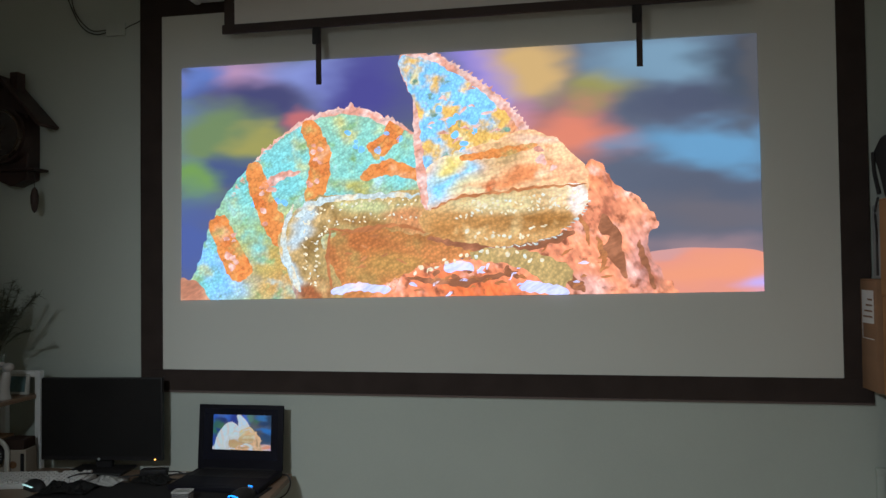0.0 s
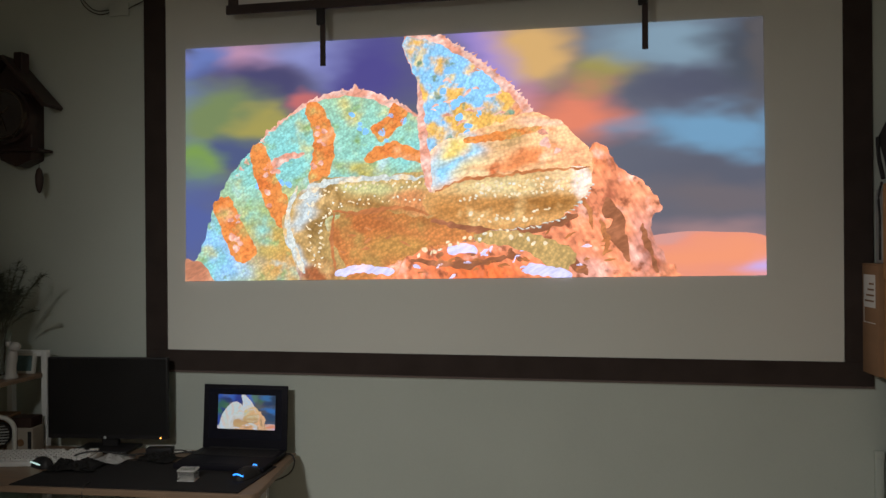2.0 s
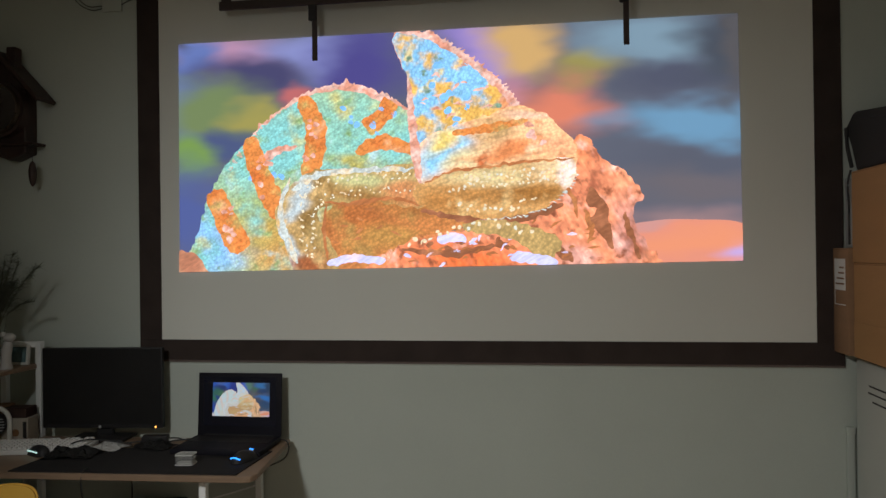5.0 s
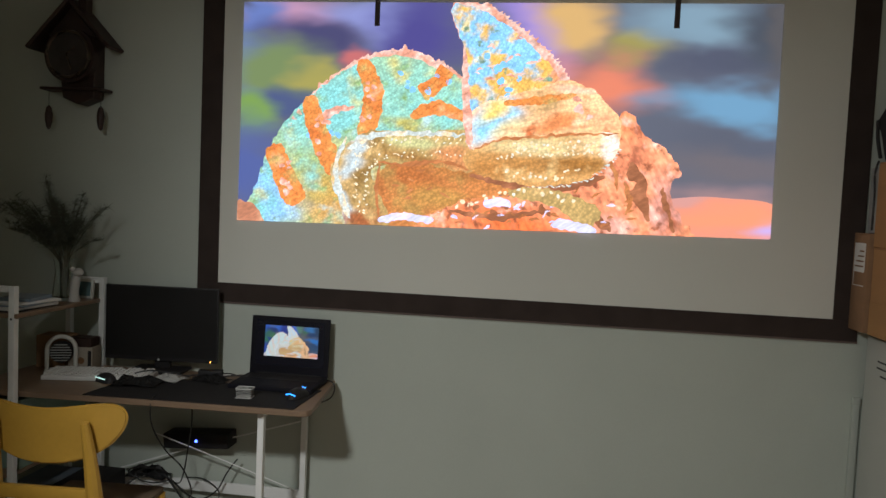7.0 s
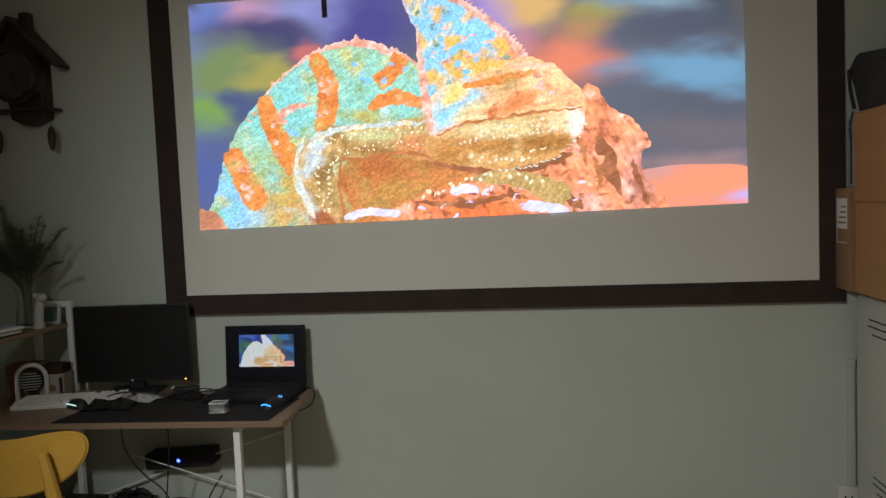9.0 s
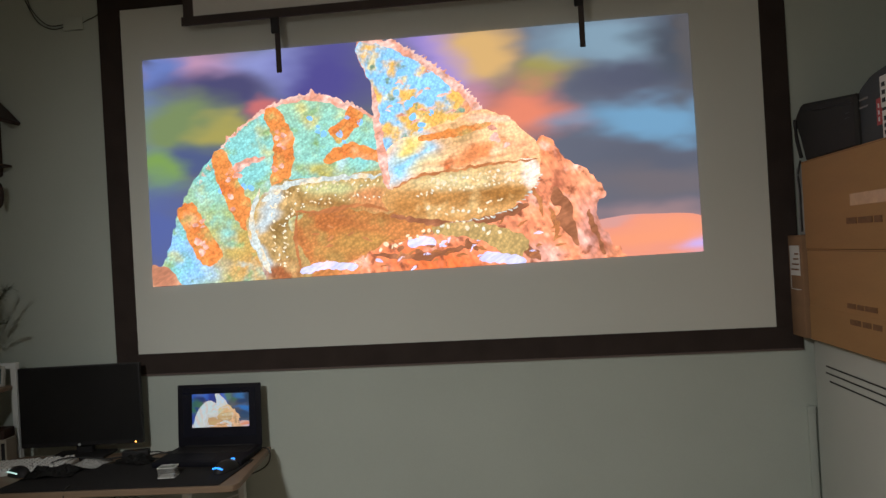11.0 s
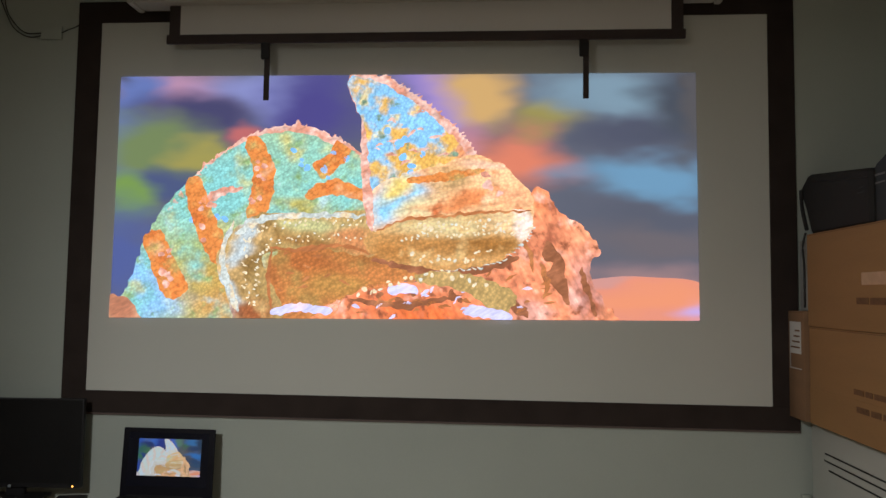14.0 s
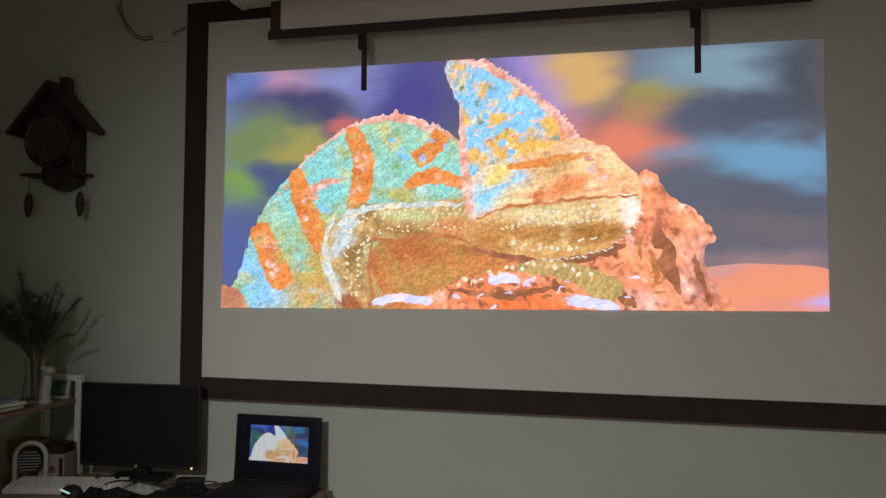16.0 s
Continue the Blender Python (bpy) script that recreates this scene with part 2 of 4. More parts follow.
# ---------------------------------------------------------------- the thrown picture: plain patches of colour
def light_mat(name, base, blobs=(), mottles=(), cells=0.0, strength=1.0, fade=0.0, lay=28, crisp=0.09):
    """Light on a flat picture. base and colours in sRGB; blobs: x, z, rx, rz, colour, in parts of the picture; mottles: scale, threshold, colour."""
    m = bpy.data.materials.new(name)
    m.use_nodes = True
    nt = m.node_tree
    b = nt.nodes["Principled BSDF"]
    b.inputs["Base Color"].default_value = (0.03, 0.03, 0.03, 1)
    b.inputs["Roughness"].default_value = 0.8
    tc = nt.nodes.new("ShaderNodeTexCoord")
    wob = nt.nodes.new("ShaderNodeTexNoise")
    wob.inputs["Scale"].default_value, wob.inputs["Detail"].default_value = 4.5, 3
    nt.links.new(tc.outputs["UV"], wob.inputs["Vector"])
    warp = nt.nodes.new("ShaderNodeVectorMath")
    warp.operation = "MULTIPLY_ADD"
    warp.inputs[1].default_value = (0.20, 0.30, 0)
    nt.links.new(wob.outputs["Color"], warp.inputs[0])
    nt.links.new(tc.outputs["UV"], warp.inputs[2])
    rgb = nt.nodes.new("ShaderNodeRGB")
    col = rgb.outputs[0]

    def hue(r, g, b):
        return lin(r, g * 0.988, b * 1.045)

    rgb.outputs[0].default_value = hue(*base)

    def blend(fac, colour):
        mix = nt.nodes.new("ShaderNodeMix")
        mix.data_type = "RGBA"
        nt.links.new(fac, mix.inputs[0])
        nt.links.new(col, mix.inputs[6])
        mix.inputs[7].default_value = hue(*colour)
        return mix.outputs[2]

    for x, z, rx, rz, colour in blobs:
        d = nt.nodes.new("ShaderNodeVectorMath")
        d.operation = "SUBTRACT"
        d.inputs[1].default_value = (x + 0.10, z + 0.15, 0)
        nt.links.new(warp.outputs[0], d.inputs[0])
        s = nt.nodes.new("ShaderNodeVectorMath")
        s.operation = "MULTIPLY"
        s.inputs[1].default_value = (1 / rx, 1 / rz, 0)
        nt.links.new(d.outputs[0], s.inputs[0])
        ln = nt.nodes.new("ShaderNodeVectorMath")
        ln.operation = "LENGTH"
        nt.links.new(s.outputs[0], ln.inputs[0])
        mr = nt.nodes.new("ShaderNodeMapRange")
        mr.interpolation_type = "SMOOTHSTEP"
        mr.inputs["From Min"].default_value, mr.inputs["From Max"].default_value = 1.35, 0.25
        nt.links.new(ln.outputs["Value"], mr.inputs["Value"])
        col = blend(mr.outputs[0], colour)
    for k, (scale, edge, colour) in enumerate(mottles):
        n = nt.nodes.new("ShaderNodeTexNoise")
        n.noise_dimensions = "4D"
        n.inputs["W"].default_value = 3.7 * k
        n.inputs["Scale"].default_value, n.inputs["Detail"].default_value = scale, 4
        sc = nt.nodes.new("ShaderNodeVectorMath")
        sc.operation = "MULTIPLY"
        sc.inputs[1].default_value = (2.35, 1.0, 1)
        nt.links.new(tc.outputs["UV"], sc.inputs[0])
        nt.links.new(sc.outputs[0], n.inputs["Vector"])
        mr = nt.nodes.new("ShaderNodeMapRange")
        mr.interpolation_type = "SMOOTHSTEP"
        mr.inputs["From Min"].default_value, mr.inputs["From Max"].default_value = edge - crisp, edge + crisp
        nt.links.new(n.outputs["Fac"], mr.inputs["Value"])
        col = blend(mr.outputs[0], colour)
    if cells:
        sc = nt.nodes.new("ShaderNodeVectorMath")
        sc.operation = "MULTIPLY"
        sc.inputs[1].default_value = (2.35, 1.0, 1)
        nt.links.new(tc.outputs["UV"], sc.inputs[0])
        v = nt.nodes.new("ShaderNodeTexVoronoi")
        v.inputs["Scale"].default_value = cells
        nt.links.new(sc.outputs[0], v.inputs["Vector"])
        mr = nt.nodes.new("ShaderNodeMapRange")
        mr.inputs["From Min"].default_value, mr.inputs["From Max"].default_value = 0.0, 0.8
        mr.inputs["To Min"].default_value, mr.inputs["To Max"].default_value = 1.18, 0.74
        nt.links.new(v.outputs["Distance"], mr.inputs["Value"])
        mul = nt.nodes.new("ShaderNodeVectorMath")
        mul.operation = "SCALE"
        nt.links.new(col, mul.inputs[0])
        nt.links.new(mr.outputs[0], mul.inputs["Scale"])
        col = mul.outputs[0]
    if fade:
        # fine ridges lying along one slope, and softer folds
        for stretch, scale, depth in (((1.0, 5.0, 1), 13, fade), ((1.0, 2.2, 1), 36, fade * 0.75), ((1.0, 1.6, 1), 5, fade * 0.5)):
            sc = nt.nodes.new("ShaderNodeMapping")
            sc.vector_type = "TEXTURE"
            sc.inputs["Rotation"].default_value = (0, 0, radians(lay))
            sc.inputs["Scale"].default_value = (1 / stretch[0], 1 / stretch[1], 1)
            sq = nt.nodes.new("ShaderNodeVectorMath")
            sq.operation = "MULTIPLY"
            sq.inputs[1].default_value = (2.35, 1.0, 1)
            nt.links.new(tc.outputs["UV"], sq.inputs[0])
            nt.links.new(sq.outputs[0], sc.inputs["Vector"])
            n = nt.nodes.new("ShaderNodeTexNoise")
            n.inputs["Scale"].default_value, n.inputs["Detail"].default_value, n.inputs["Roughness"].default_value = scale, 3, 0.6
            nt.links.new(sc.outputs[0], n.inputs["Vector"])
            mr = nt.nodes.new("ShaderNodeMapRange")
            mr.inputs["From Min"].default_value, mr.inputs["From Max"].default_value = 0.32, 0.68
            mr.inputs["To Min"].default_value, mr.inputs["To Max"].default_value = 1 - depth, 1 + depth
            nt.links.new(n.outputs["Fac"], mr.inputs["Value"])
            mul = nt.nodes.new("ShaderNodeVectorMath")
            mul.operation = "SCALE"
            nt.links.new(col, mul.inputs[0])
            nt.links.new(mr.outputs[0], mul.inputs["Scale"])
            col = mul.outputs[0]
    nt.links.new(col, b.inputs["Emission Color"])
    b.inputs["Emission Strength"].default_value = strength
    return m


def picture_mats(pale, strength):
    """The picture's colours; pale lifts the patches towards cream, as on the small display."""
    def c(r, g, b, k=1.0):
        return tuple(v + (w - v) * pale * k for v, w in zip((r, g, b), (216, 230, 228)))

    def d(r, g, b):
        return tuple(v + (w - v) * pale * 0.8 for v, w in zip((r, g, b), (206, 188, 136)))
    tag = "display_" if pale else "thrown_"
    beads, fold = (0.0, 0.0) if pale else (1.0, 0.17)
    back = [
        (0.10, 0.93, 0.13, 0.16, (176, 138, 160)), (0.27, 0.93, 0.13, 0.14, (132, 140, 186)), (0.02, 0.85, 0.06, 0.35, (98, 118, 170)),
        (0.14, 0.82, 0.13, 0.12, (68, 68, 102)), (0.36, 0.87, 0.10, 0.22, (74, 70, 130)), (0.06, 0.69, 0.12, 0.12, (112, 132, 84)),
        (0.15, 0.68, 0.06, 0.06, (156, 150, 78)), (0.24, 0.75, 0.05, 0.05, (186, 104, 100)), (0.09, 0.56, 0.07, 0.08, (72, 86, 120)),
        (0.02, 0.50, 0.05, 0.12, (116, 152, 72)), (0.02, 0.25, 0.09, 0.22, (78, 94, 146)),
        (0.56, 0.90, 0.07, 0.28, (150, 132, 200)), (0.64, 0.94, 0.10, 0.14, (205, 168, 104)), (0.61, 0.76, 0.04, 0.10, (176, 128, 140)), (0.70, 0.64, 0.10, 0.16, (218, 128, 96)),
        (0.76, 0.80, 0.08, 0.08, (150, 142, 80)), (0.86, 0.92, 0.12, 0.15, (122, 150, 160)), (0.90, 0.75, 0.10, 0.08, (78, 84, 98)), (0.98, 0.88, 0.08, 0.22, (70, 78, 86)),
        (0.91, 0.58, 0.16, 0.09, (106, 152, 176)), (0.94, 0.42, 0.14, 0.12, (86, 92, 102)), (0.93, 0.30, 0.15, 0.11, (104, 100, 102)), (1.0, 0.98, 0.03, 0.10, (58, 60, 62)), (0.0, 1.0, 0.02, 0.07, (80, 84, 104)), (0.90, 0.10, 0.16, 0.10, (150, 124, 120)), (1.0, 0.92, 0.035, 0.30, (84, 84, 84))]
    if pale:
        back = [(x, z, rx, rz, (r * 0.50, g * 0.90, min(255, b * 1.22))) for x, z, rx, rz, (r, g, b) in back]
    skin = [(5.0, 0.56, c(136, 212, 200)), (6.5, 0.62, c(206, 204, 128)), (15.0, 0.62, c(138, 178, 112)), (11.0, 0.66, c(190, 226, 220))]
    return {
        "back": light_mat(tag + "background", (92, 98, 108), back, strength=(0.55 if pale else 1.22)),
        "mound": light_mat(tag + "mound", c(226, 146, 116, 0.8), [(0.99, 0.0, 0.04, 0.06, (196, 170, 214)), (0.90, 0.06, 0.16, 0.06, (234, 150, 108)), (0.90, 0.165, 0.16, 0.03, (206, 150, 136))], (), 0, 0.8 if pale else 1.22),
        "dome": light_mat(tag + "dome", c(166, 194, 134), [(0.20, 0.55, 0.17, 0.25, c(136, 210, 200)), (0.36, 0.62, 0.14, 0.2, c(150, 212, 186)), (0.20, 0.22, 0.10, 0.18, c(176, 186, 96)), (0.28, 0.08, 0.22, 0.16, c(218, 160, 84)), (0.05, 0.10, 0.07, 0.2, c(142, 198, 236)), (0.47, 0.25, 0.12, 0.25, c(214, 140, 84)), (0.33, 0.47, 0.06, 0.06, c(186, 180, 96))], skin, 92 * beads, strength, fold),
        "band": light_mat(tag + "band", c(232, 144, 70), (), [(9.0, 0.64, c(246, 190, 140)), (16.0, 0.57, c(214, 120, 56)), (13.0, 0.62, c(206, 176, 100))], 92 * beads, strength, fold),
        "belly": light_mat(tag + "belly", d(204, 132, 70), [(0.33, 0.2, 0.08, 0.12, d(186, 112, 56)), (0.44, 0.28, 0.08, 0.06, d(178, 118, 60)), (0.38, 0.12, 0.06, 0.08, d(196, 146, 74))], [(6.0, 0.6, d(184, 146, 78))], 84 * beads, strength, fold),
        "rim": light_mat(tag + "rim", c(240, 198, 176), (), [(24.0, 0.5, c(226, 158, 128))], 60 * beads, strength, fold),
        "wedge": light_mat(tag + "wedge", c(142, 206, 236), [(0.55, 0.55, 0.09, 0.12, c(236, 198, 112)), (0.59, 0.68, 0.03, 0.10, c(238, 160, 104))], [(7.0, 0.53, c(236, 188, 92)), (11.0, 0.62, c(240, 224, 160)), (17.0, 0.63, c(126, 160, 130))], 92 * beads, strength, fold, 64, 0.05),
        "lump": light_mat(tag + "lump", d(240, 188, 130), [(0.4885, 0.48, 0.05, 0.12, d(140, 204, 226)), (0.483, 0.53, 0.025, 0.05, d(232, 208, 112)), (0.538, 0.44, 0.04, 0.05, d(220, 216, 160)), (0.582, 0.54, 0.06, 0.07, d(196, 160, 104)), (0.648, 0.62, 0.05, 0.04, d(232, 190, 152)), (0.681, 0.55, 0.05, 0.06, d(238, 196, 140)), (0.615, 0.44, 0.09, 0.03, d(224, 140, 82)), (0.703, 0.46, 0.04, 0.05, d(240, 176, 124))], [(8.0, 0.62, d(244, 214, 164)), (13.0, 0.63, d(206, 116, 66))], 80 * beads, strength * 1.15, fold, 12),
        "lower": light_mat(tag + "lower", d(206, 156, 90), [(0.571, 0.36, 0.07, 0.05, d(220, 202, 142)), (0.681, 0.40, 0.05, 0.06, d(236, 208, 150)), (0.714, 0.36, 0.02, 0.08, d(250, 232, 208)), (0.637, 0.28, 0.10, 0.06, d(168, 116, 54)), (0.505, 0.27, 0.06, 0.05, d(186, 130, 66))], [(10.0, 0.62, d(226, 190, 122))], 84 * beads, strength * 1.05, fold, 18),
        "bar": light_mat(tag + "bar", c(190, 160, 96), [(0.212, 0.22, 0.022, 0.4, c(196, 212, 206)), (0.36, 0.40, 0.12, 0.04, c(206, 206, 140)), (0.25, 0.24, 0.03, 0.3, c(150, 118, 62)), (0.36, 0.31, 0.12, 0.035, c(170, 126, 66)), (0.44, 0.34, 0.05, 0.08, c(212, 144, 88)), (0.25, 0.03, 0.06, 0.07, c(170, 100, 56))], [(8.0, 0.60, c(222, 186, 118))], 88 * beads, strength, fold, 60),
        "log": light_mat(tag + "log", d(226, 142, 98), [(0.745, 0.46, 0.03, 0.10, d(230, 140, 90)), (0.815, 0.32, 0.03, 0.08, d(238, 158, 112)), (0.825, 0.12, 0.03, 0.14, d(196, 140, 122)), (0.527, 0.05, 0.12, 0.1, d(220, 112, 58)), (0.725, 0.06, 0.05, 0.06, d(206, 150, 128))], [(8.0, 0.60, d(166, 96, 66)), (10.0, 0.62, d(246, 196, 170)), (22.0, 0.62, d(140, 80, 52))], 40 * beads, strength * 1.3, fold, 120),
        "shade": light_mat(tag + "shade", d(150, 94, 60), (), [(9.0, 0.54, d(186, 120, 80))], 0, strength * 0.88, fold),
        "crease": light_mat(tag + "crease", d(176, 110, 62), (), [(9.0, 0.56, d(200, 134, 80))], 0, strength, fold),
        "edge": light_mat(tag + "edge", c(206, 218, 204), (), [(14.0, 0.55, c(236, 214, 166))], 84 * beads, strength, fold),
        "bead": light_mat(tag + "bead", c(234, 216, 170), (), [(14.0, 0.55, c(216, 222, 200))], 0, strength, fold),
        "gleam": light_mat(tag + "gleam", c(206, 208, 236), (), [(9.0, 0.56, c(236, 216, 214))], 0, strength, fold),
        "spot": light_mat(tag + "spot", c(126, 190, 236), (), (), 0, strength, fold),
        "corner": light_mat(tag + "corner", c(214, 164, 124), (), [(6.0, 0.55, c(180, 120, 88))], 0, strength, fold),
    }


def flat_patch(outline, place, layer, steps=6):
    """A flat patch: outline in parts of the picture, held inside it."""
    bm = bmesh.new()
    uv = bm.loops.layers.uv.new("uv")
    pts = smooth_loop(outline, steps * 5) if steps else [Vector(p[:2]) for p in outline]
    if steps:
        pts = [p + Vector((0.0040 * noise.noise(Vector((p.x * 85, p.y * 36, 1))), 0.012 * noise.noise(Vector((p.x * 85, p.y * 36, 9))))) for p in pts]
    pts = [(min(1, max(0, p.x)), min(1, max(0, p.y))) for p in pts]
    clean = [p for i, p in enumerate(pts) if (Vector(p) - Vector(pts[i - 1])).length > 1e-4]
    f = bm.faces.new([bm.verts.new(place(x, z) + Vector((0, -layer, 0))) for x, z in clean])
    f.normal_update()
    if f.normal.y > 0:
        f.normal_flip()
    for lp in f.loops:
        best = min(clean, key=lambda p: (place(*p) + Vector((0, -layer, 0)) - lp.vert.co).length)
        lp[uv].uv = best
    bmesh.ops.triangulate(bm, faces=[f])
    return bm


def stroke(pts, width):
    """The outline of a broad bent stroke."""
    pts = [Vector(p) for p in pts]
    left, right = [], []
    for i, p in enumerate(pts):
        d = pts[min(i + 1, len(pts) - 1)] - pts[max(i - 1, 0)]
        d = Vector((d.x * 2.35, d.y)).normalized()
        n = Vector((-d.y / 2.35, d.x)) * (width[i] if isinstance(width, tuple) else width)
        left.append(p + n)
        right.append(p - n)
    return left + right[::-1]


def paint_picture(parent, place, mats, gap):
    def add(name, outline, key, layer, steps=6):
        part(name, flat_patch(outline, place, gap * layer, steps), mats[key], parent)
    add("background", [(0, 0), (1, 0), (1, 1), (0, 1)], "back", 0, 0)
    add("mound_patch", [tuple(p) for p in smooth_loop([(0.78, -0.05), (0.80, 0.13), (0.86, 0.172), (0.93, 0.171), (1.0, 0.152), (1.05, 0.05), (0.9, -0.06)], 10)], "mound", 1, 0)
    add("rim_patch", [(0.10, 0.45), (0.168, 0.642), (0.248, 0.760), (0.33, 0.796), (0.40, 0.726), (0.45, 0.64), (0.40, 0.60), (0.28, 0.65)], "rim", 1)
    add("dome_patch", [(0.012, 0.0), (0.032, 0.14), (0.05, 0.28), (0.085, 0.44), (0.154, 0.605), (0.240, 0.736), (0.325, 0.762), (0.40, 0.694), (0.455, 0.63), (0.50, 0.40), (0.46, 0.0), (0.2, -0.04)], "dome", 2)
    add("log_patch", [(0.36, -0.03), (0.44, 0.12), (0.549, 0.16), (0.637, 0.22), (0.703, 0.36), (0.7217, 0.50), (0.74, 0.535), (0.76, 0.49), (0.775, 0.43), (0.805, 0.385), (0.827, 0.33), (0.84, 0.275), (0.822, 0.205), (0.84, 0.10), (0.87, 0.0), (0.875, -0.05), (0.615, -0.06)], "log", 3)
    add("belly_patch", [(0.27, 0.02), (0.29, 0.26), (0.36, 0.36), (0.47, 0.34), (0.56, 0.22), (0.50, 0.14), (0.42, 0.10), (0.38, 0.0)], "belly", 3)
    for pts, w in ((((0.243, 0.73), (0.265, 0.61), (0.262, 0.50), (0.25, 0.40)), (0.03, 0.045, 0.045, 0.03)), (((0.14, 0.56), (0.158, 0.42), (0.195, 0.24)), (0.03, 0.045, 0.04)),
                   (((0.07, 0.34), (0.095, 0.21), (0.12, 0.10)), (0.04, 0.05, 0.05)), (((0.405, 0.70), (0.385, 0.64), (0.36, 0.60)), 0.035)):
        add("band_patch", stroke(pts, w), "band", 4)
    add("bar_patch", stroke(((0.47, 0.345), (0.36, 0.355), (0.262, 0.34), (0.228, 0.24), (0.245, 0.12), (0.27, -0.02)), (0.085, 0.07, 0.08, 0.098, 0.092, 0.088)), "bar", 5)
    add("rim_patch", [(0.41, 0.99), (0.47, 0.995), (0.53, 0.91), (0.60, 0.77), (0.64, 0.62), (0.60, 0.60), (0.50, 0.72), (0.44, 0.80)], "rim", 5)
    add("wedge_patch", [(0.410, 0.980), (0.456, 0.975), (0.519, 0.892), (0.589, 0.748), (0.626, 0.615), (0.58, 0.50), (0.50, 0.40), (0.463, 0.42), (0.447, 0.60), (0.435, 0.80)], "wedge", 6)
    add("lump_patch", [(0.448, 0.38), (0.4555, 0.52), (0.505, 0.585), (0.571, 0.625), (0.6062, 0.655), (0.6392, 0.665), (0.681, 0.62), (0.714, 0.545), (0.73, 0.47), (0.714, 0.36), (0.615, 0.36), (0.505, 0.33)], "lump", 7)
    add("lower_patch", [(0.446, 0.33), (0.4775, 0.365), (0.5127, 0.402), (0.604, 0.425), (0.67, 0.437), (0.7195, 0.440), (0.729, 0.39), (0.7195, 0.33), (0.681, 0.245), (0.626, 0.210), (0.5666, 0.200), (0.4863, 0.235), (0.45, 0.28)], "lower", 7.5)
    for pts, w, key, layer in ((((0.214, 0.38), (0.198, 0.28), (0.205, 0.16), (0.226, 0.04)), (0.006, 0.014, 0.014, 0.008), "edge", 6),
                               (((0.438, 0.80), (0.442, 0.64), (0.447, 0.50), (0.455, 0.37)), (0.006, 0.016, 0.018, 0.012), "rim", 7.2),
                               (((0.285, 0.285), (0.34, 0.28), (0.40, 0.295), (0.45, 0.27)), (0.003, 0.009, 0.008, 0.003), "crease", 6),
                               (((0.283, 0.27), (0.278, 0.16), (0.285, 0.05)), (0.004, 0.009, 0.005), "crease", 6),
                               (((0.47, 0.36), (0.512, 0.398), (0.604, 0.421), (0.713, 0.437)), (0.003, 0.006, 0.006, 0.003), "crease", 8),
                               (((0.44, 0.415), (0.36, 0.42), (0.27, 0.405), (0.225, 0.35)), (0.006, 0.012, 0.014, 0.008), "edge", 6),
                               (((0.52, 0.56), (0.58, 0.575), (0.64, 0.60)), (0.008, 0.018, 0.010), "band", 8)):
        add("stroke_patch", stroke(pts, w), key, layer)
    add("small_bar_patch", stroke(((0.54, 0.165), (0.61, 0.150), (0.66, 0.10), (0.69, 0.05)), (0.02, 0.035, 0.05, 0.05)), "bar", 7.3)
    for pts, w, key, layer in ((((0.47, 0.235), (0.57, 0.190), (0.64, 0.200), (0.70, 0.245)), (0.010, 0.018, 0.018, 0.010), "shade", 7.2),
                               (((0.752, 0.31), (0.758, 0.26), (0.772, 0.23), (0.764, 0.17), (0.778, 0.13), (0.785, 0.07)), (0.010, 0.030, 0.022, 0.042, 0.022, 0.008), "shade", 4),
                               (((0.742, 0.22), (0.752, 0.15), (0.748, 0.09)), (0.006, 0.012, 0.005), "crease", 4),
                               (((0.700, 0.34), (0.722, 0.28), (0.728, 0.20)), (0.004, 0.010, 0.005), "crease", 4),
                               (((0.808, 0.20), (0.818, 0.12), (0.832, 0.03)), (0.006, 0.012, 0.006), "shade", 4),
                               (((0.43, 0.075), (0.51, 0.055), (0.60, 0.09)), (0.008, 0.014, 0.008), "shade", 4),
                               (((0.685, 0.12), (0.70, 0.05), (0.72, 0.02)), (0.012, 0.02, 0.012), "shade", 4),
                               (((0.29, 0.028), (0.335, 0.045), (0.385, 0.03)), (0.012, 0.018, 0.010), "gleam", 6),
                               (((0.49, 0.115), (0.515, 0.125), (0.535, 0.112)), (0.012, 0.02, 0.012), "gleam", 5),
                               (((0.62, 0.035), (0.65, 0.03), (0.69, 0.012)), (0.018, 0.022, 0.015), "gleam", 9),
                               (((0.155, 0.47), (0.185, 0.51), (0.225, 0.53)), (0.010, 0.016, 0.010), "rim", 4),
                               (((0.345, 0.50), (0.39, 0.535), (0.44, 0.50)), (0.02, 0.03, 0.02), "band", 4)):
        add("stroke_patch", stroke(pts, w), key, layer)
    random.seed(21)

    def along(pts, n):
        pts = [Vector(p) for p in pts]
        for k in range(n):
            f = k / n * (len(pts) - 1)
            i = int(f)
            yield pts[i].lerp(pts[i + 1], f - i)
    for pts, n, nx, nz, layer in ((((0.10, 0.45), (0.168, 0.642), (0.248, 0.760), (0.33, 0.796), (0.40, 0.726), (0.45, 0.64)), 34, 0.0, 1.0, 2),
                                  (((0.47, 0.995), (0.53, 0.91), (0.60, 0.77), (0.64, 0.62)), 26, 1.0, 0.5, 6),
                                  (((0.566, 0.200), (0.626, 0.210), (0.681, 0.245), (0.719, 0.33), (0.729, 0.39)), 22, 0.5, -1.0, 8)):
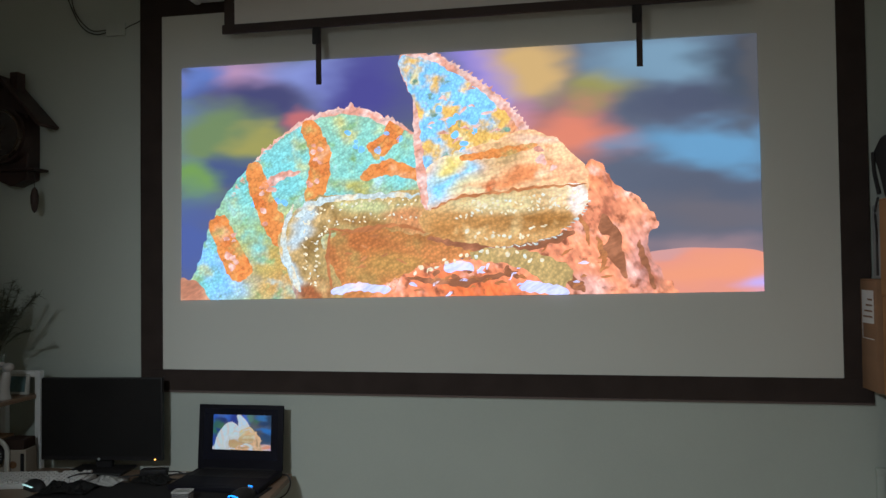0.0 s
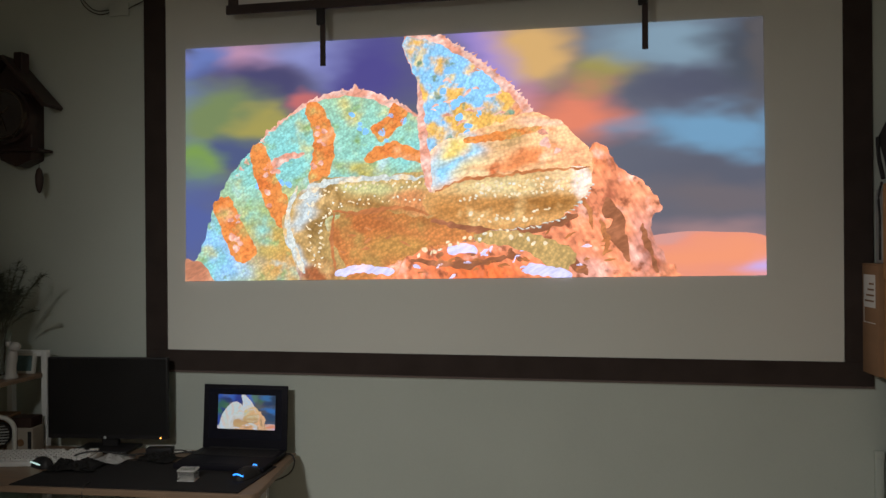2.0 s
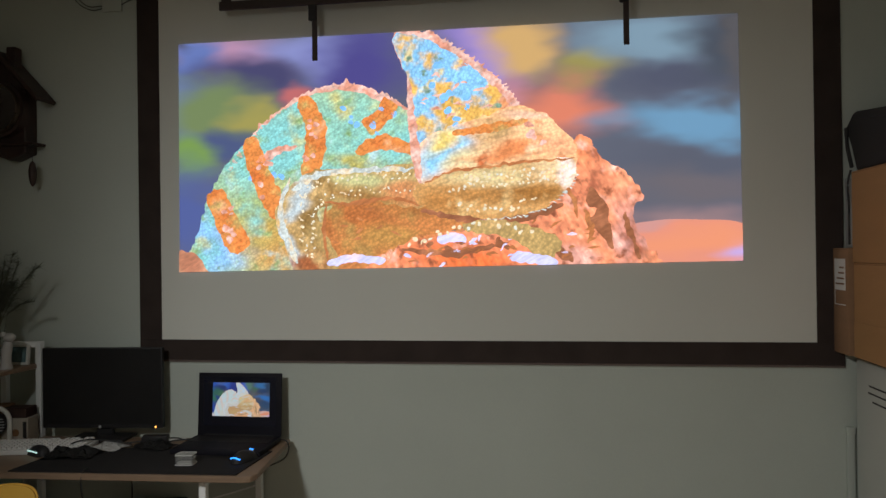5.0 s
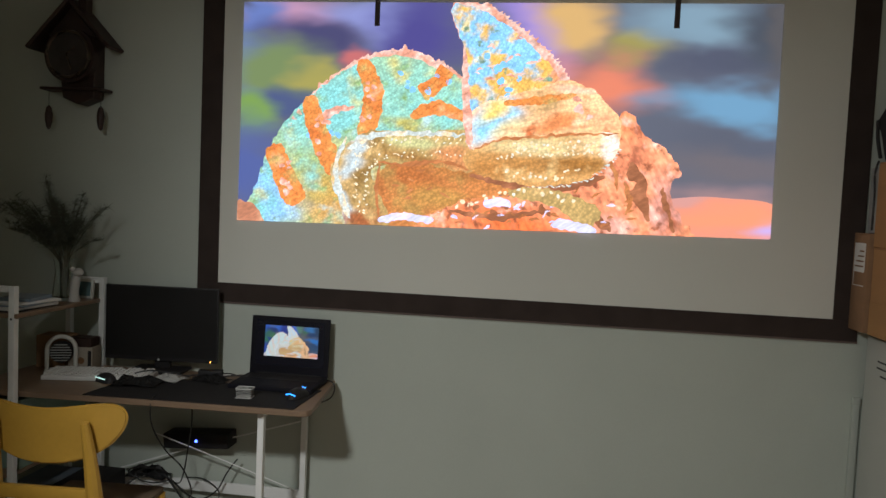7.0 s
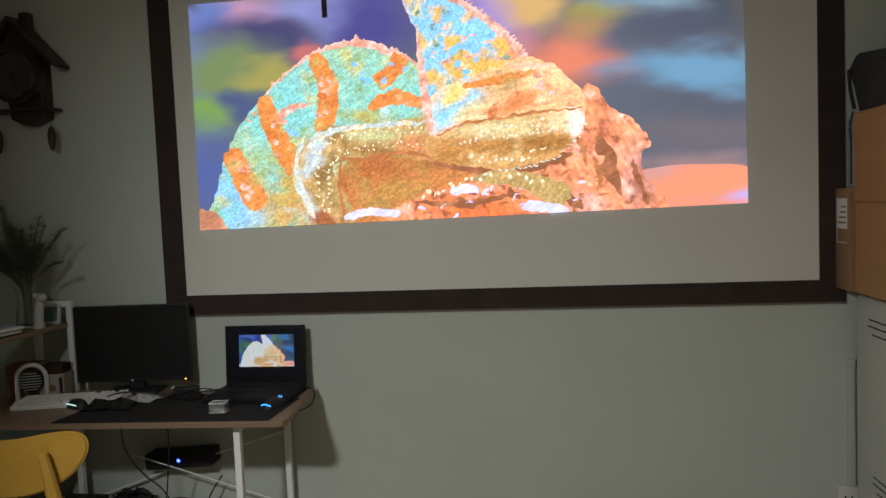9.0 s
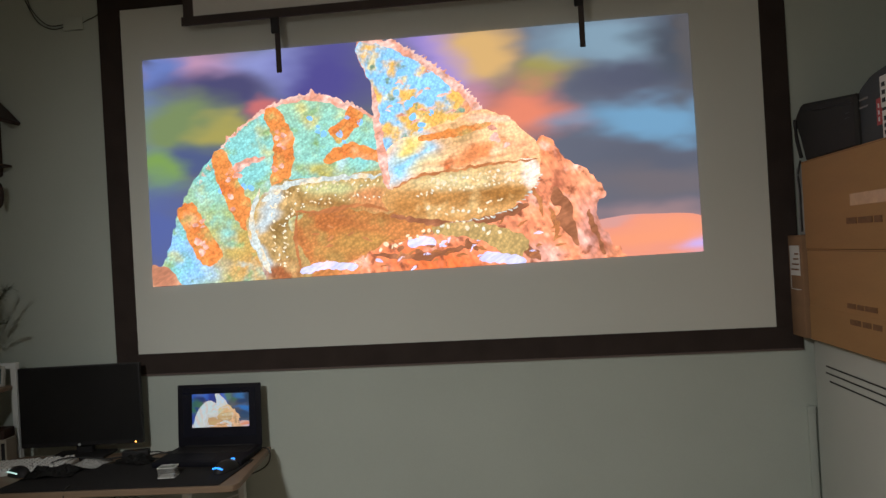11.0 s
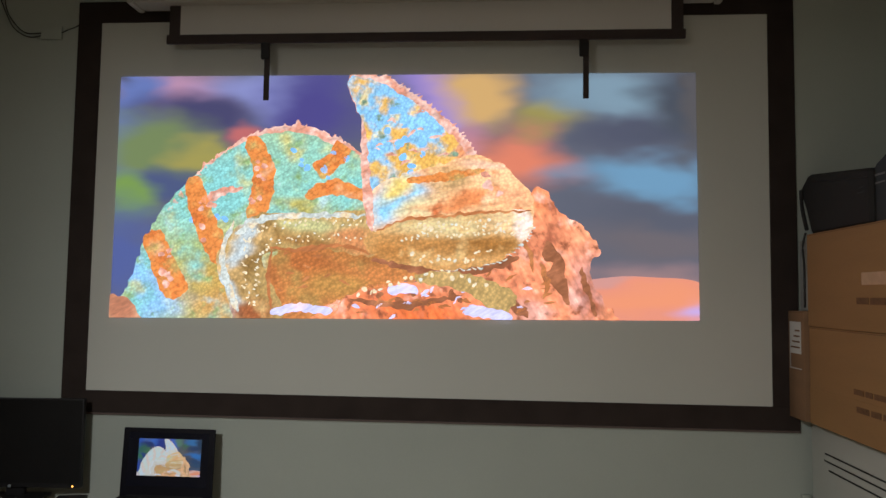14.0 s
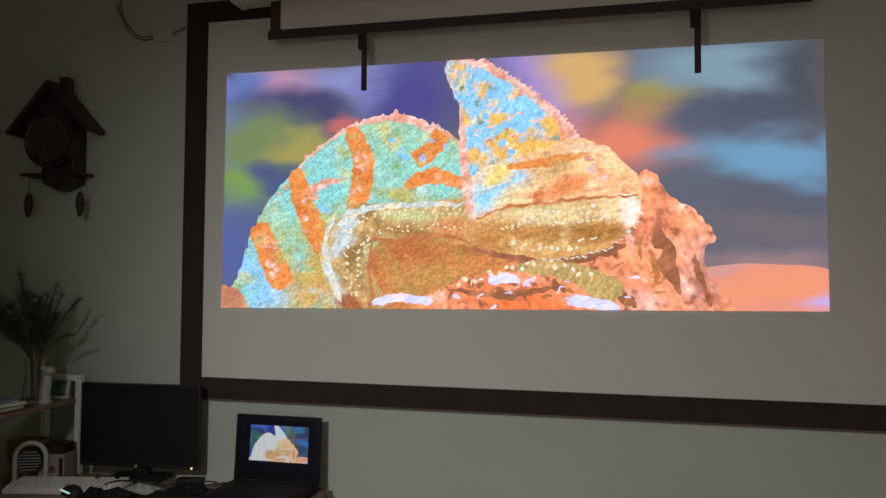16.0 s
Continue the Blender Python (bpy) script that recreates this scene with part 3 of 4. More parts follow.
        for p in along(pts, n):
            h = random.uniform(0.5, 1.0)
            tip = p + Vector((0.008 * nx, 0.016 * nz)) * h
            add("point_patch", [(p.x - 0.005, p.y - 0.006), (p.x + 0.005, p.y - 0.006), (tip.x, tip.y)], "rim" if layer < 8 else "edge", layer, 1)
    for pts, n, r, layer in ((((0.53, 0.37), (0.57, 0.375), (0.65, 0.385), (0.72, 0.40)), 46, 0.0024, 8), (((0.51, 0.33), (0.58, 0.34), (0.66, 0.345), (0.715, 0.36)), 40, 0.0022, 8),
                             (((0.53, 0.25), (0.61, 0.235), (0.67, 0.28)), 18, 0.0030, 8), (((0.45, 0.39), (0.36, 0.395), (0.27, 0.38), (0.235, 0.30), (0.235, 0.16), (0.255, 0.04)), 60, 0.0021, 7),
                             (((0.46, 0.325), (0.36, 0.33), (0.28, 0.31), (0.255, 0.22), (0.262, 0.08)), 50, 0.0020, 7), (((0.44, 0.10), (0.50, 0.15), (0.58, 0.19), (0.66, 0.12)), 20, 0.0036, 9)):
        for p in along(pts, n):
            q = p + Vector((random.uniform(-0.005, 0.005), random.uniform(-0.014, 0.014)))
            add("dot_patch", [(q.x + r * math.cos(a), q.y + 2.1 * r * math.sin(a)) for a in (0, 1.26, 2.51, 3.77, 5.03)], "bead", layer, 1)
    for cx, cz, ex, ez, n, key, layer in ((0.60, 0.10, 0.16, 0.09, 26, "crease", 4), (0.58, 0.07, 0.15, 0.06, 16, "gleam", 4), (0.37, 0.20, 0.08, 0.10, 14, "crease", 4), (0.52, 0.74, 0.06, 0.12, 16, "rim", 7)):
        for k in range(n):
            x, z = cx + random.uniform(-ex, ex), cz + random.uniform(-ez, ez)
            a0, ln = random.uniform(-0.5, 0.9), random.uniform(0.004, 0.010)
            e = Vector((math.cos(a0) * ln, math.sin(a0) * ln * 2.0))
            add("dash_patch", stroke(((x - e.x, z - e.y), (x, z + 0.004), (x + e.x, z + e.y)), (0.002, 0.0055, 0.002)), key, layer, 2)
    for cx, cz, ex, ez, n, key, layer in ((0.255, 0.55, 0.012, 0.10, 9, "rim", 5), (0.168, 0.40, 0.014, 0.10, 8, "rim", 5), (0.095, 0.21, 0.014, 0.08, 7, "rim", 5),
                                          (0.50, 0.72, 0.045, 0.14, 16, "spot", 7), (0.36, 0.63, 0.06, 0.06, 8, "spot", 4), (0.17, 0.44, 0.03, 0.08, 5, "spot", 3), (0.60, 0.08, 0.14, 0.05, 9, "shade", 4), (0.66, 0.54, 0.02, 0.05, 8, "rim", 8)):
        for k in range(n):
            x, z = cx + random.uniform(-ex, ex), cz + random.uniform(-ez, ez)
            r = random.uniform(0.003, 0.008)
            add("spot_patch", [(x + r * math.cos(a), z + 1.9 * r * math.sin(a)) for a in (0, 1.05, 2.09, 3.14, 4.19, 5.24)], key, layer, 1)
    add("corner_patch", [(-0.02, -0.05), (-0.01, 0.075), (0.025, 0.085), (0.05, 0.03), (0.06, -0.05)], "corner", 8)


pc = (Vector((0.088, 0, 1.449)), Vector((2.392, 0, 1.473)), Vector((0.093, 0, 2.427)), Vector((2.385, 0, 2.425)))
pict = thing("thrown_picture", "bright projected picture of plain coloured patches on the screen", "projection", pose(1.24, -0.001, 1.95))


def on_screen(x, z):
    p = pc[0] * (1 - x) * (1 - z) + pc[1] * x * (1 - z) + pc[2] * (1 - x) * z + pc[3] * x * z
    return p - Vector((1.24, 0, 1.95))


paint_picture(pict, on_screen, picture_mats(0.0, 1.38), 0.0008)

# ---------------------------------------------------------------- roller screen above, partly let down
ro = Vector((1.32, -0.07, 2.74))
roll = thing("roller_screen", "white roller projection screen in a white housing, partly lowered", "projection screen", Matrix.Translation(ro))
bm = bmesh.new()
box(bm, rel((0.19, -0.115, 2.690), ro), rel((2.45, -0.015, 2.80), ro), 0.012, 3)
part("housing", bm, WHITEPL, roll, "white metal housing")
for x in (0.165, 2.45):
    part("end_cap", boxed(rel((x, -0.118, 2.686), ro), rel((x + 0.025, -0.013, 2.803), ro), 0.006, 2), WHITEPL, roll)
part("maker_plate", boxed(rel((0.215, -0.1165, 2.700), ro), rel((0.265, -0.1145, 2.716), ro)), BLACKPL, roll, "small dark plate")
part("bracket", boxed(rel((0.30, -0.03, 2.70), ro), rel((0.36, WY, 2.78), ro)), WHITEPL, roll)
part("bracket", boxed(rel((2.28, -0.03, 2.70), ro), rel((2.34, WY, 2.78), ro)), WHITEPL, roll)
part("fabric", boxed(rel((0.367, -0.0725, 2.571), ro), rel((2.277, -0.071, 2.70), ro)), FABRIC, roll, "white screen cloth")
for x in (0.322, 2.277):
    part("side_border", boxed(rel((x, -0.0725, 2.571), ro), rel((x + 0.045, -0.071, 2.70), ro)), BLACKFAB, roll, "black cloth edge")
part("bottom_bar", boxed(rel((0.314, -0.079, 2.534), ro), rel((2.330, -0.065, 2.571), ro), 0.004, 2), BLACKFAB, roll, "black weighted bottom bar")
for x in (0.722, 1.957):
    s = part("pull_strap", boxed(rel((x - 0.010, -0.078, 2.306), ro), rel((x + 0.012, -0.071, 2.536), ro), 0.002), BLACKFAB, roll, "black hanging pull strap")
    part("clip", boxed(rel((x - 0.024, -0.082, 2.468), ro), rel((x + 0.010, -0.068, 2.536), ro), 0.004), BLACKPL, s, "black clip")

# ---------------------------------------------------------------- wires at the top of the wall
jb = thing("junction_plate", "small off-white cable plate on the wall with loose wires", "cable outlet", pose(-0.215, WY, 2.615))
part("plate", boxed((-0.045, -0.012, -0.028), (0.045, 0, 0.028), 0.004, 2), WALL, jb)
for a, b, c, d in (((-0.215, 0.17), (-0.19, 0.08), (-0.12, 0.005), (-0.045, 0.0)), ((-0.23, 0.15), (-0.17, 0.03), (-0.10, -0.015), (-0.04, -0.01)), ((0.045, 0.0), (0.07, 0.012), (0.095, 0.02), (0.115, 0.03))):
    part("wire", tubed([(p[0], -0.008, p[1]) for p in (a, b, c, d)], 0.0021, 6), RUBBER, jb, "thin dark wire")


# ---------------------------------------------------------------- cuckoo clock
ck = thing("cuckoo_clock", "dark wooden house-shaped wall clock with pitched roof and hanging weights", "clock", pose(-0.665, WY, 2.10))
part("body", slab([(-0.085, 0.16), (-0.085, -0.06), (-0.080, -0.10), (-0.076, -0.125), (0.0, -0.156), (0.080, -0.125), (0.081, -0.10), (0.081, 0.16), (0.0, 0.26)], 0.078, 0.004), DARKWOOD, ck)
for s in (-1, 1):
    m = Matrix.Translation((-0.022, -0.065, 0.312)) @ Matrix.Rotation(s * radians(47), 4, "Y")
    bm = boxed((0 if s > 0 else -0.302, -0.063, -0.012), (0.296 if s > 0 else 0, 0.055, 0.006), 0.003)
    part("roof_panel", bm, DARKWOOD, ck, at=m)
part("chimney", boxed((0.004, -0.09, 0.22), (0.046, -0.045, 0.334), 0.003), DARKWOOD, ck)
part("gable", slab([(-0.115, 0.15), (0.115, 0.15), (0.0, 0.275)], 0.02), DARKWOOD, ck, at=Matrix.Translation((-0.022, -0.075, 0)))
dial = part("dial", lathe([(0.0, 0.095), (0.104, 0.095), (0.107, 0.104), (0.099, 0.112), (0.092, 0.110), (0.05, 0.118), (0.0, 0.121)], 40, "y"), DIALG, ck, "dark clock dial", Matrix.Translation((-0.018, -0.016, 0.06)))
part("drum", lathe([(0.0, 0.07), (0.122, 0.07), (0.122, 0.116), (0.0, 0.116)], 40, "y"), DARKWOOD, ck, "round dark wooden dial case", Matrix.Translation((-0.018, 0.0, 0.06)))
part("dial_ring", lathe([(0.093, 0.108), (0.099, 0.118), (0.106, 0.116), (0.110, 0.100), (0.094, 0.100)], 40, "y"), BRASS, dial, "worn brass ring")
for ang, ln in ((55, 0.06), (160, 0.085)):
    part("clock_pointer", boxed((-0.003, -0.1235, 0), (0.003, -0.1205, ln * 0.85)), BRASS, dial, at=Matrix.Rotation(radians(ang), 4, "Y"))
part("ledge", boxed((-0.177, -0.10, -0.093), (0.131, -0.01, -0.081), 0.003), DARKWOOD, ck)
for x in (-0.148, 0.111):
    bm = lathe([(0.002, 0.055), (0.011, 0.045), (0.017, 0.015), (0.016, -0.015), (0.010, -0.045), (0.002, -0.055)], 14)
    w = part("weight", bm, DARKWOOD, ck, "cone-shaped hanging weight", Matrix.Translation((x, -0.072, -0.217)))
    part("chain", tubed([(0, 0, 0.05), (0, 0, 0.09), (0, 0.002, 0.128)], 0.0012, 5, 3), RUBBER, w)

# ---------------------------------------------------------------- framed print
fp = thing("framed_print", "black-framed print of dark curling leaves on the wall", "picture", pose(-1.40, WY, 2.22))
for lo, hi in (((-0.26, -0.025, -0.355), (0.26, 0, -0.300)), ((-0.26, -0.025, 0.300), (0.26, 0, 0.355)), ((-0.26, -0.025, -0.300), (-0.205, 0, 0.300)), ((0.205, -0.025, -0.300), (0.26, 0, 0.300))):
    part("frame_rail", boxed(lo, hi, 0.003), BLACKPL, fp, "black wooden frame")
part("print", boxed((-0.205, -0.010, -0.300), (0.205, -0.004, 0.300)), ARTPAPER, fp, "grey paper print")
random.seed(4)
for k in range(9):
    a = radians(-70 + k * 22)
    x, z = 0.02 + 0.05 * math.cos(k * 1.7), 0.10 * math.sin(k * 2.1) + (0.02 if k % 2 else -0.05)
    ln = random.uniform(0.10, 0.17)
    d, n = Vector((math.cos(a), math.sin(a))), Vector((-math.sin(a), math.cos(a)))
    pts = [Vector((x, z)) + d * ln * t + n * s * 0.022 * math.sin(math.pi * min(1, t + 0.12)) + n * 0.03 * t * t for t, s in ((0, 0), (0.3, 1), (0.7, 1), (1, 0), (0.7, -1), (0.3, -1))]
    part("leaf_print", slab([(min(0.2, p.x), p.y) for p in smooth_loop(pts, 3)], 0.001), ARTINK, fp, at=Matrix.Translation((0, -0.0105, 0)))

# ---------------------------------------------------------------- desk with side tower
TOP = 0.752
dk = thing("desk", "wood-topped computer desk on white metal legs with side shelf tower", "desk", pose(0.0, 0.0, 0.0))
SK = 0.044


def skew(x, d):
    """A place on the slightly turned desk: x along, d from the back edge."""
    return x, -0.025 + SK * (x - 0.56) - d


tp = []
for x, d in ((0.580, 0.0), (0.626, 0.462), (0.614, 0.492), (0.586, 0.499), (-0.80, 0.499), (-0.80, 0.0)):
    tp.append(skew(x, d))
bm = bmesh.new()
f = bm.faces.new([bm.verts.new((x, y, TOP - 0.022)) for x, y in tp])
up = bmesh.ops.extrude_face_region(bm, geom=[f])
bmesh.ops.translate(bm, verts=[v for v in up["geom"] if isinstance(v, bmesh.types.BMVert)], vec=(0, 0, 0.022))
bmesh.ops.recalc_face_normals(bm, faces=bm.faces)
bmesh.ops.bevel(bm, geom=list(bm.edges), offset=0.002, segments=1, affect="EDGES")
part("desktop", bm, DESKWOOD, dk, "light brown wood-grain top")


def leg(x, y, z0, z1, w=0.013):
    part("leg", boxed((x - w, y - w, z0), (x + w, y + w, z1), 0.002), WHITEMET, dk)


leg(0.418, -0.465, 0, TOP - 0.022)
leg(0.452, -0.045, 0, TOP - 0.022)
leg(-0.545, -0.600, 0, 1.170)
leg(-0.765, -0.600, 0, 1.170)
leg(-0.515, -0.080, 0, 1.160)
leg(-0.680, -0.080, 0, 1.160)
for (xa, ya), (xb, yb), z, name in (((-0.765, -0.6), (-0.545, -0.6), 1.157, "top_bar"), ((-0.68, -0.08), (-0.515, -0.08), 1.147, "top_bar"), ((0.418, -0.465), (0.452, -0.045), 0.71, "side_bar"), ((-0.545, -0.6), (-0.532, -0.08), 0.21, "side_bar")):
    d = Vector((xb - xa, yb - ya, 0))
    m = Matrix.Translation((xa, ya, z)) @ Matrix.Rotation(math.atan2(d.y, d.x), 4, "Z")
    part(name, boxed((0.013, -0.012, -0.012), (d.length - 0.013, 0.012, 0.012), 0.002), WHITEMET, dk, at=m)
part("back_rail", boxed((-0.520, -0.052, 0.195), (0.440, -0.038, 0.245), 0.002), WHITEMET, dk, "white metal back rail")
part("brace", tubed([(-0.23, -0.115, 0.473), (0.10, -0.112, 0.375), (0.43, -0.065, 0.248)], 0.003, 6), WHITEMET, dk, "thin white diagonal brace")
part("brace", tubed([(-0.50, -0.032, 0.24), (-0.05, -0.032, 0.40), (0.44, -0.032, 0.56)], 0.004, 6), WHITEMET, dk, "thin white diagonal brace")
part("upper_shelf", boxed((-0.752, -0.612, 1.046), (-0.520, -0.066, 1.063), 0.002), DESKWOOD, dk, "light brown wood-grain shelf")
part("lower_shelf", boxed((-0.752, -0.612, 0.415), (-0.545, -0.066, 0.430), 0.002), DESKWOOD, dk, "light brown wood-grain shelf")
for x, y in ((-0.545, -0.6), (-0.765, -0.6)):
    for z in (1.043, 0.72):
        part("bolt", lathe([(0.0, 0.0), (0.005, 0.0), (0.004, 0.002), (0.0, 0.002)], 10, "y"), BLACKPL, dk, at=Matrix.Translation((x, y - 0.0125, z)))

# desk mat
mt = [skew(x, d) for x, d in ((-0.285, 0.488), (0.561, 0.486), (0.576, 0.19), (-0.25, 0.17))]
bm = bmesh.new()
vs = [(x, y, z) for z in (TOP, TOP + 0.004) for x, y in mt]
v = [bm.verts.new(p) for p in vs]
bm.faces.new(v[4:])
bm.faces.new(v[3::-1])
for k in range(4):
    bm.faces.new((v[k], v[(k + 1) % 4], v[4 + (k + 1) % 4], v[4 + k]))
solid("desk_mat", bm, MATCLOTH, "large thin black cloth desk mat", "mouse mat")
DM = TOP + 0.004

# ---------------------------------------------------------------- monitor
mo = thing("monitor", "black flat desktop monitor switched off, on the desk", "monitor", pose(-0.218, -0.085, TOP, 0, 0, 5))
hd = part("housing", boxed((-0.259, -0.012, 0.046), (0.260, 0.010, 0.384), 0.004, 2), BLACKPL, mo)
part("display", boxed((-0.254, -0.0130, 0.064), (0.255, -0.0115, 0.379)), SCREEN, hd, "dark switched-off display")
part("badge", lathe([(0, 0), (0.006, 0), (0.006, 0.001), (0, 0.001)], 12, "y"), GREYPL, hd, "small round grey badge", Matrix.Translation((-0.010, -0.0122, 0.052)))
part("power_light", lathe([(0, 0), (0.0035, 0), (0.0035, 0.001), (0, 0.001)], 10, "y"), LEDAMBER, hd, "glowing amber power light", Matrix.Translation((0.230, -0.0124, 0.052)))
part("neck", boxed((-0.035, 0.005, 0.010), (0.035, 0.03, 0.12), 0.004), BLACKPL, mo)
part("foot", boxed((-0.12, -0.08, 0.0), (0.12, 0.055, 0.014), 0.006, 2), BLACKPL, mo)

# ---------------------------------------------------------------- laptop
LX = 0.379
lp = thing("laptop", "open black laptop on the desk showing a bright picture", "laptop", pose(LX, -0.075, DM))
part("base", boxed((-0.181, -0.225, 0.0), (0.181, 0.0, 0.020), 0.004, 2), BEZEL, lp)
bm = bmesh.new()
for r in range(5):
    for c in range(15):
        box(bm, (-0.165 + c * 0.0222, -0.105 + r * 0.0185, 0.0195), (-0.165 + c * 0.0222 + 0.0185, -0.105 + r * 0.0185 + 0.0150, 0.0215))
part("key_bed", bm, BLACKPL, lp, "black laptop keys")
part("touchpad", boxed((-0.055, -0.205, 0.0195), (0.055, -0.125, 0.0205)), BEZEL, lp)
lid = Matrix.Translation((0, 0.002, 0.018)) @ Matrix.Rotation(radians(-4.5), 4, "X")
ld = part("lid", boxed((-0.181, -0.004, 0.0), (0.181, 0.004, 0.256), 0.003, 2), BEZEL, lp, at=lid)
part("display", boxed((-0.158, -0.0050, 0.040), (0.158, -0.0042, 0.240)), mat("laptop_display", (0.010, 0.011, 0.020), 0.25, var=0.1, bump=0), ld, "dark display with a picture in the middle")
part("hinge", boxed((-0.15, -0.008, -0.006), (0.15, 0.006, 0.006), 0.002), BLACKPL, ld)
disp = bpy.data.objects.new("lit_picture", None)
scene.collection.objects.link(disp)
disp.parent, disp.matrix_local = lp, lid
tagged(disp, "small bright picture of pale patches")


def on_laptop(x, z):
    return Vector((-0.117 + 0.247 * x, -0.0054, 0.079 + 0.138 * z))


paint_picture(disp, on_laptop, picture_mats(0.78, 0.80), 0.0002)

# ---------------------------------------------------------------- keyboard, mice and small things on the desk
kb = thing("keyboard", "white full-size computer keyboard lying askew on the desk", "keyboard", pose(-0.385, -0.282, TOP, 0, 0, 12))
part("case", boxed((-0.22, -0.068, 0.0), (0.22, 0.068, 0.020), 0.005, 2), KEYCAP, kb)
cap = boxed((0, 0, 0), (0.0160, 0.0165, 0.010), 0.0025)
first = None
for r in range(6):
    for c in range(22):
        if c in (15, 19) and r in (1, 5):
            continue
        at = Matrix.Translation((-0.212 + c * 0.0193, -0.060 + r * 0.0202, 0.019 + 0.001 * r))
        if first is None:
            first = part("key", cap, KEYCAP, kb, at=at)
        else:
            key = new("key", first.data)
            key.parent, key.matrix_local = kb, at


def mouse(name, label, at):
    ms = thing(name, label, "mouse", at, group="computer mice")
    bm = bmesh.new()
    bmesh.ops.create_uvsphere(bm, u_segments=20, v_segments=12, radius=1.0)
    for v in bm.verts:
        x, y, z = v.co
        v.co = Vector((x * (0.032 - 0.004 * math.cos(3 * y)), y * 0.062, max(0.0, z) * (0.036 - 0.010 * y) + (0.0 if z < 0 else 0.002)))
    bmesh.ops.remove_doubles(bm, verts=bm.verts, dist=0.0004)
    part("shell", bm, BLACKPL, ms)
    part("scroll_wheel", lathe([(0.0, -0.004), (0.011, -0.004), (0.011, 0.004), (0.0, 0.004)], 16), GREYPL, ms, at=pose(0, 0.038, 0.021, 0, 90, 0))
    return ms


m1 = mouse("computer_mouse", "black computer mouse with a glowing strip by the keyboard", pose(-0.330, -0.335, TOP, 0, 0, 65))
part("light_strip", tubed([(-0.027, -0.040, 0.018), (-0.031, -0.005, 0.021), (-0.027, 0.028, 0.018)], 0.0028, 6), LEDGREEN, m1, "glowing pale strip")
m2 = mouse("computer_mouse", "black gaming mouse with cyan lights on the desk mat", pose(0.520, -0.345, DM, 0, 0, -16))
part("light_logo", tubed([(-0.022, -0.050, 0.017), (0.0, -0.056, 0.024), (0.022, -0.050, 0.017)], 0.0028, 6), LEDCYAN, m2, "glowing cyan back light")
part("light_wheel", tubed([(-0.008, 0.040, 0.031), (0.008, 0.040, 0.031)], 0.0030, 6), LEDCYAN, m2, "glowing cyan wheel light")

# small clear box on the mat
ab = thing("acrylic_box", "small clear acrylic box standing on the desk mat", "box", pose(0.322, -0.408, DM, 0, 0, 6) @ Matrix.Scale(0.80, 4))
for lo, hi in (((-0.038, -0.028, 0.0), (0.038, 0.028, 0.003)), ((-0.038, -0.028, 0.003), (0.038, -0.025, 0.042)), ((-0.038, 0.025, 0.003), (0.038, 0.028, 0.042)), ((-0.038, -0.025, 0.003), (-0.035, 0.025, 0.042)), ((0.035, -0.025, 0.003), (0.038, 0.025, 0.042))):
    part("wall_pane", boxed(lo, hi, 0.0008), ACRYL, ab)
part("lid", boxed((-0.040, -0.030, 0.042), (0.040, 0.030, 0.046), 0.001), ACRYL, ab)
# glints along the clear edges, put in as thin white tubes
for zz in (0.0015, 0.046):
    part("edge_glint", tubed([(-0.039, -0.029, zz), (0.039, -0.029, zz), (0.039, 0.029, zz), (-0.039, 0.029, zz), (-0.039, -0.029, zz)], 0.0018, 6, 1), KEYCAP, ab, "white rim standing in for the glint on the clear edge")
part("paper_insert", boxed((-0.033, -0.020, 0.003), (0.033, 0.020, 0.009), 0.001), PAPER, ab, "white paper inside")

# crumpled black cloth and white sheet by the keyboard
def crumple(nx, ny, sx, sy, h, seed):
    bm = bmesh.new()
    g = [[None] * (ny + 1) for _ in range(nx + 1)]
    for i in range(nx + 1):
        for j in range(ny + 1):
            u, w = i / nx * 2 - 1, j / ny * 2 - 1
            e = max(0.0, 1 - (u * u + w * w) * 0.75)
            n = noise.noise(Vector((u * 2.1 + seed, w * 2.1, seed * 0.7)))
            n2 = noise.noise(Vector((u * 6 + seed, w * 6, 3)))
            g[i][j] = bm.verts.new((u * sx / 2 * (1 + 0.18 * n), w * sy / 2 * (1 + 0.18 * n2), 0.0015 + h * e * (0.55 + 0.7 * n + 0.35 * n2)))
            g[i][j].co.z = max(0.0015, g[i][j].co.z)
    for i in range(nx):
        for j in range(ny):
            bm.faces.new((g[i][j], g[i + 1][j], g[i + 1][j + 1], g[i][j + 1]))
    r = bmesh.ops.solidify(bm, geom=list(bm.faces), thickness=0.0012)
    return bm


solid("black_cloth", crumple(26, 20, 0.19, 0.12, 0.045, 2.3), NYLON, "crumpled black cloth pouch on the desk mat", "cloth", pose(-0.175, -0.345, DM + 0.001, 0, 0, 8))
solid("plastic_bag", crumple(22, 16, 0.13, 0.10, 0.030, 7.1), PAPER, "crumpled white plastic bag beside the keyboard", "bag", pose(-0.095, -0.235, TOP + 0.005, 0, 0, -10))

# dark clutter behind the mat
solid("black_cloth", crumple(22, 18, 0.16, 0.10, 0.030, 4.4), NYLON, "crumpled black cloth bag beside the monitor foot", "cloth", pose(0.075, -0.195, TOP + 0.004, 0, 0, -14))
pa = thing("power_adapter", "black power adapter lying on the desk behind the mat", "power adapter", pose(0.035, -0.118, TOP, 0, 0, 12))
part("case", boxed((-0.052, -0.022, 0.0), (0.052, 0.022, 0.028), 0.005, 2), BLACKPL, pa)
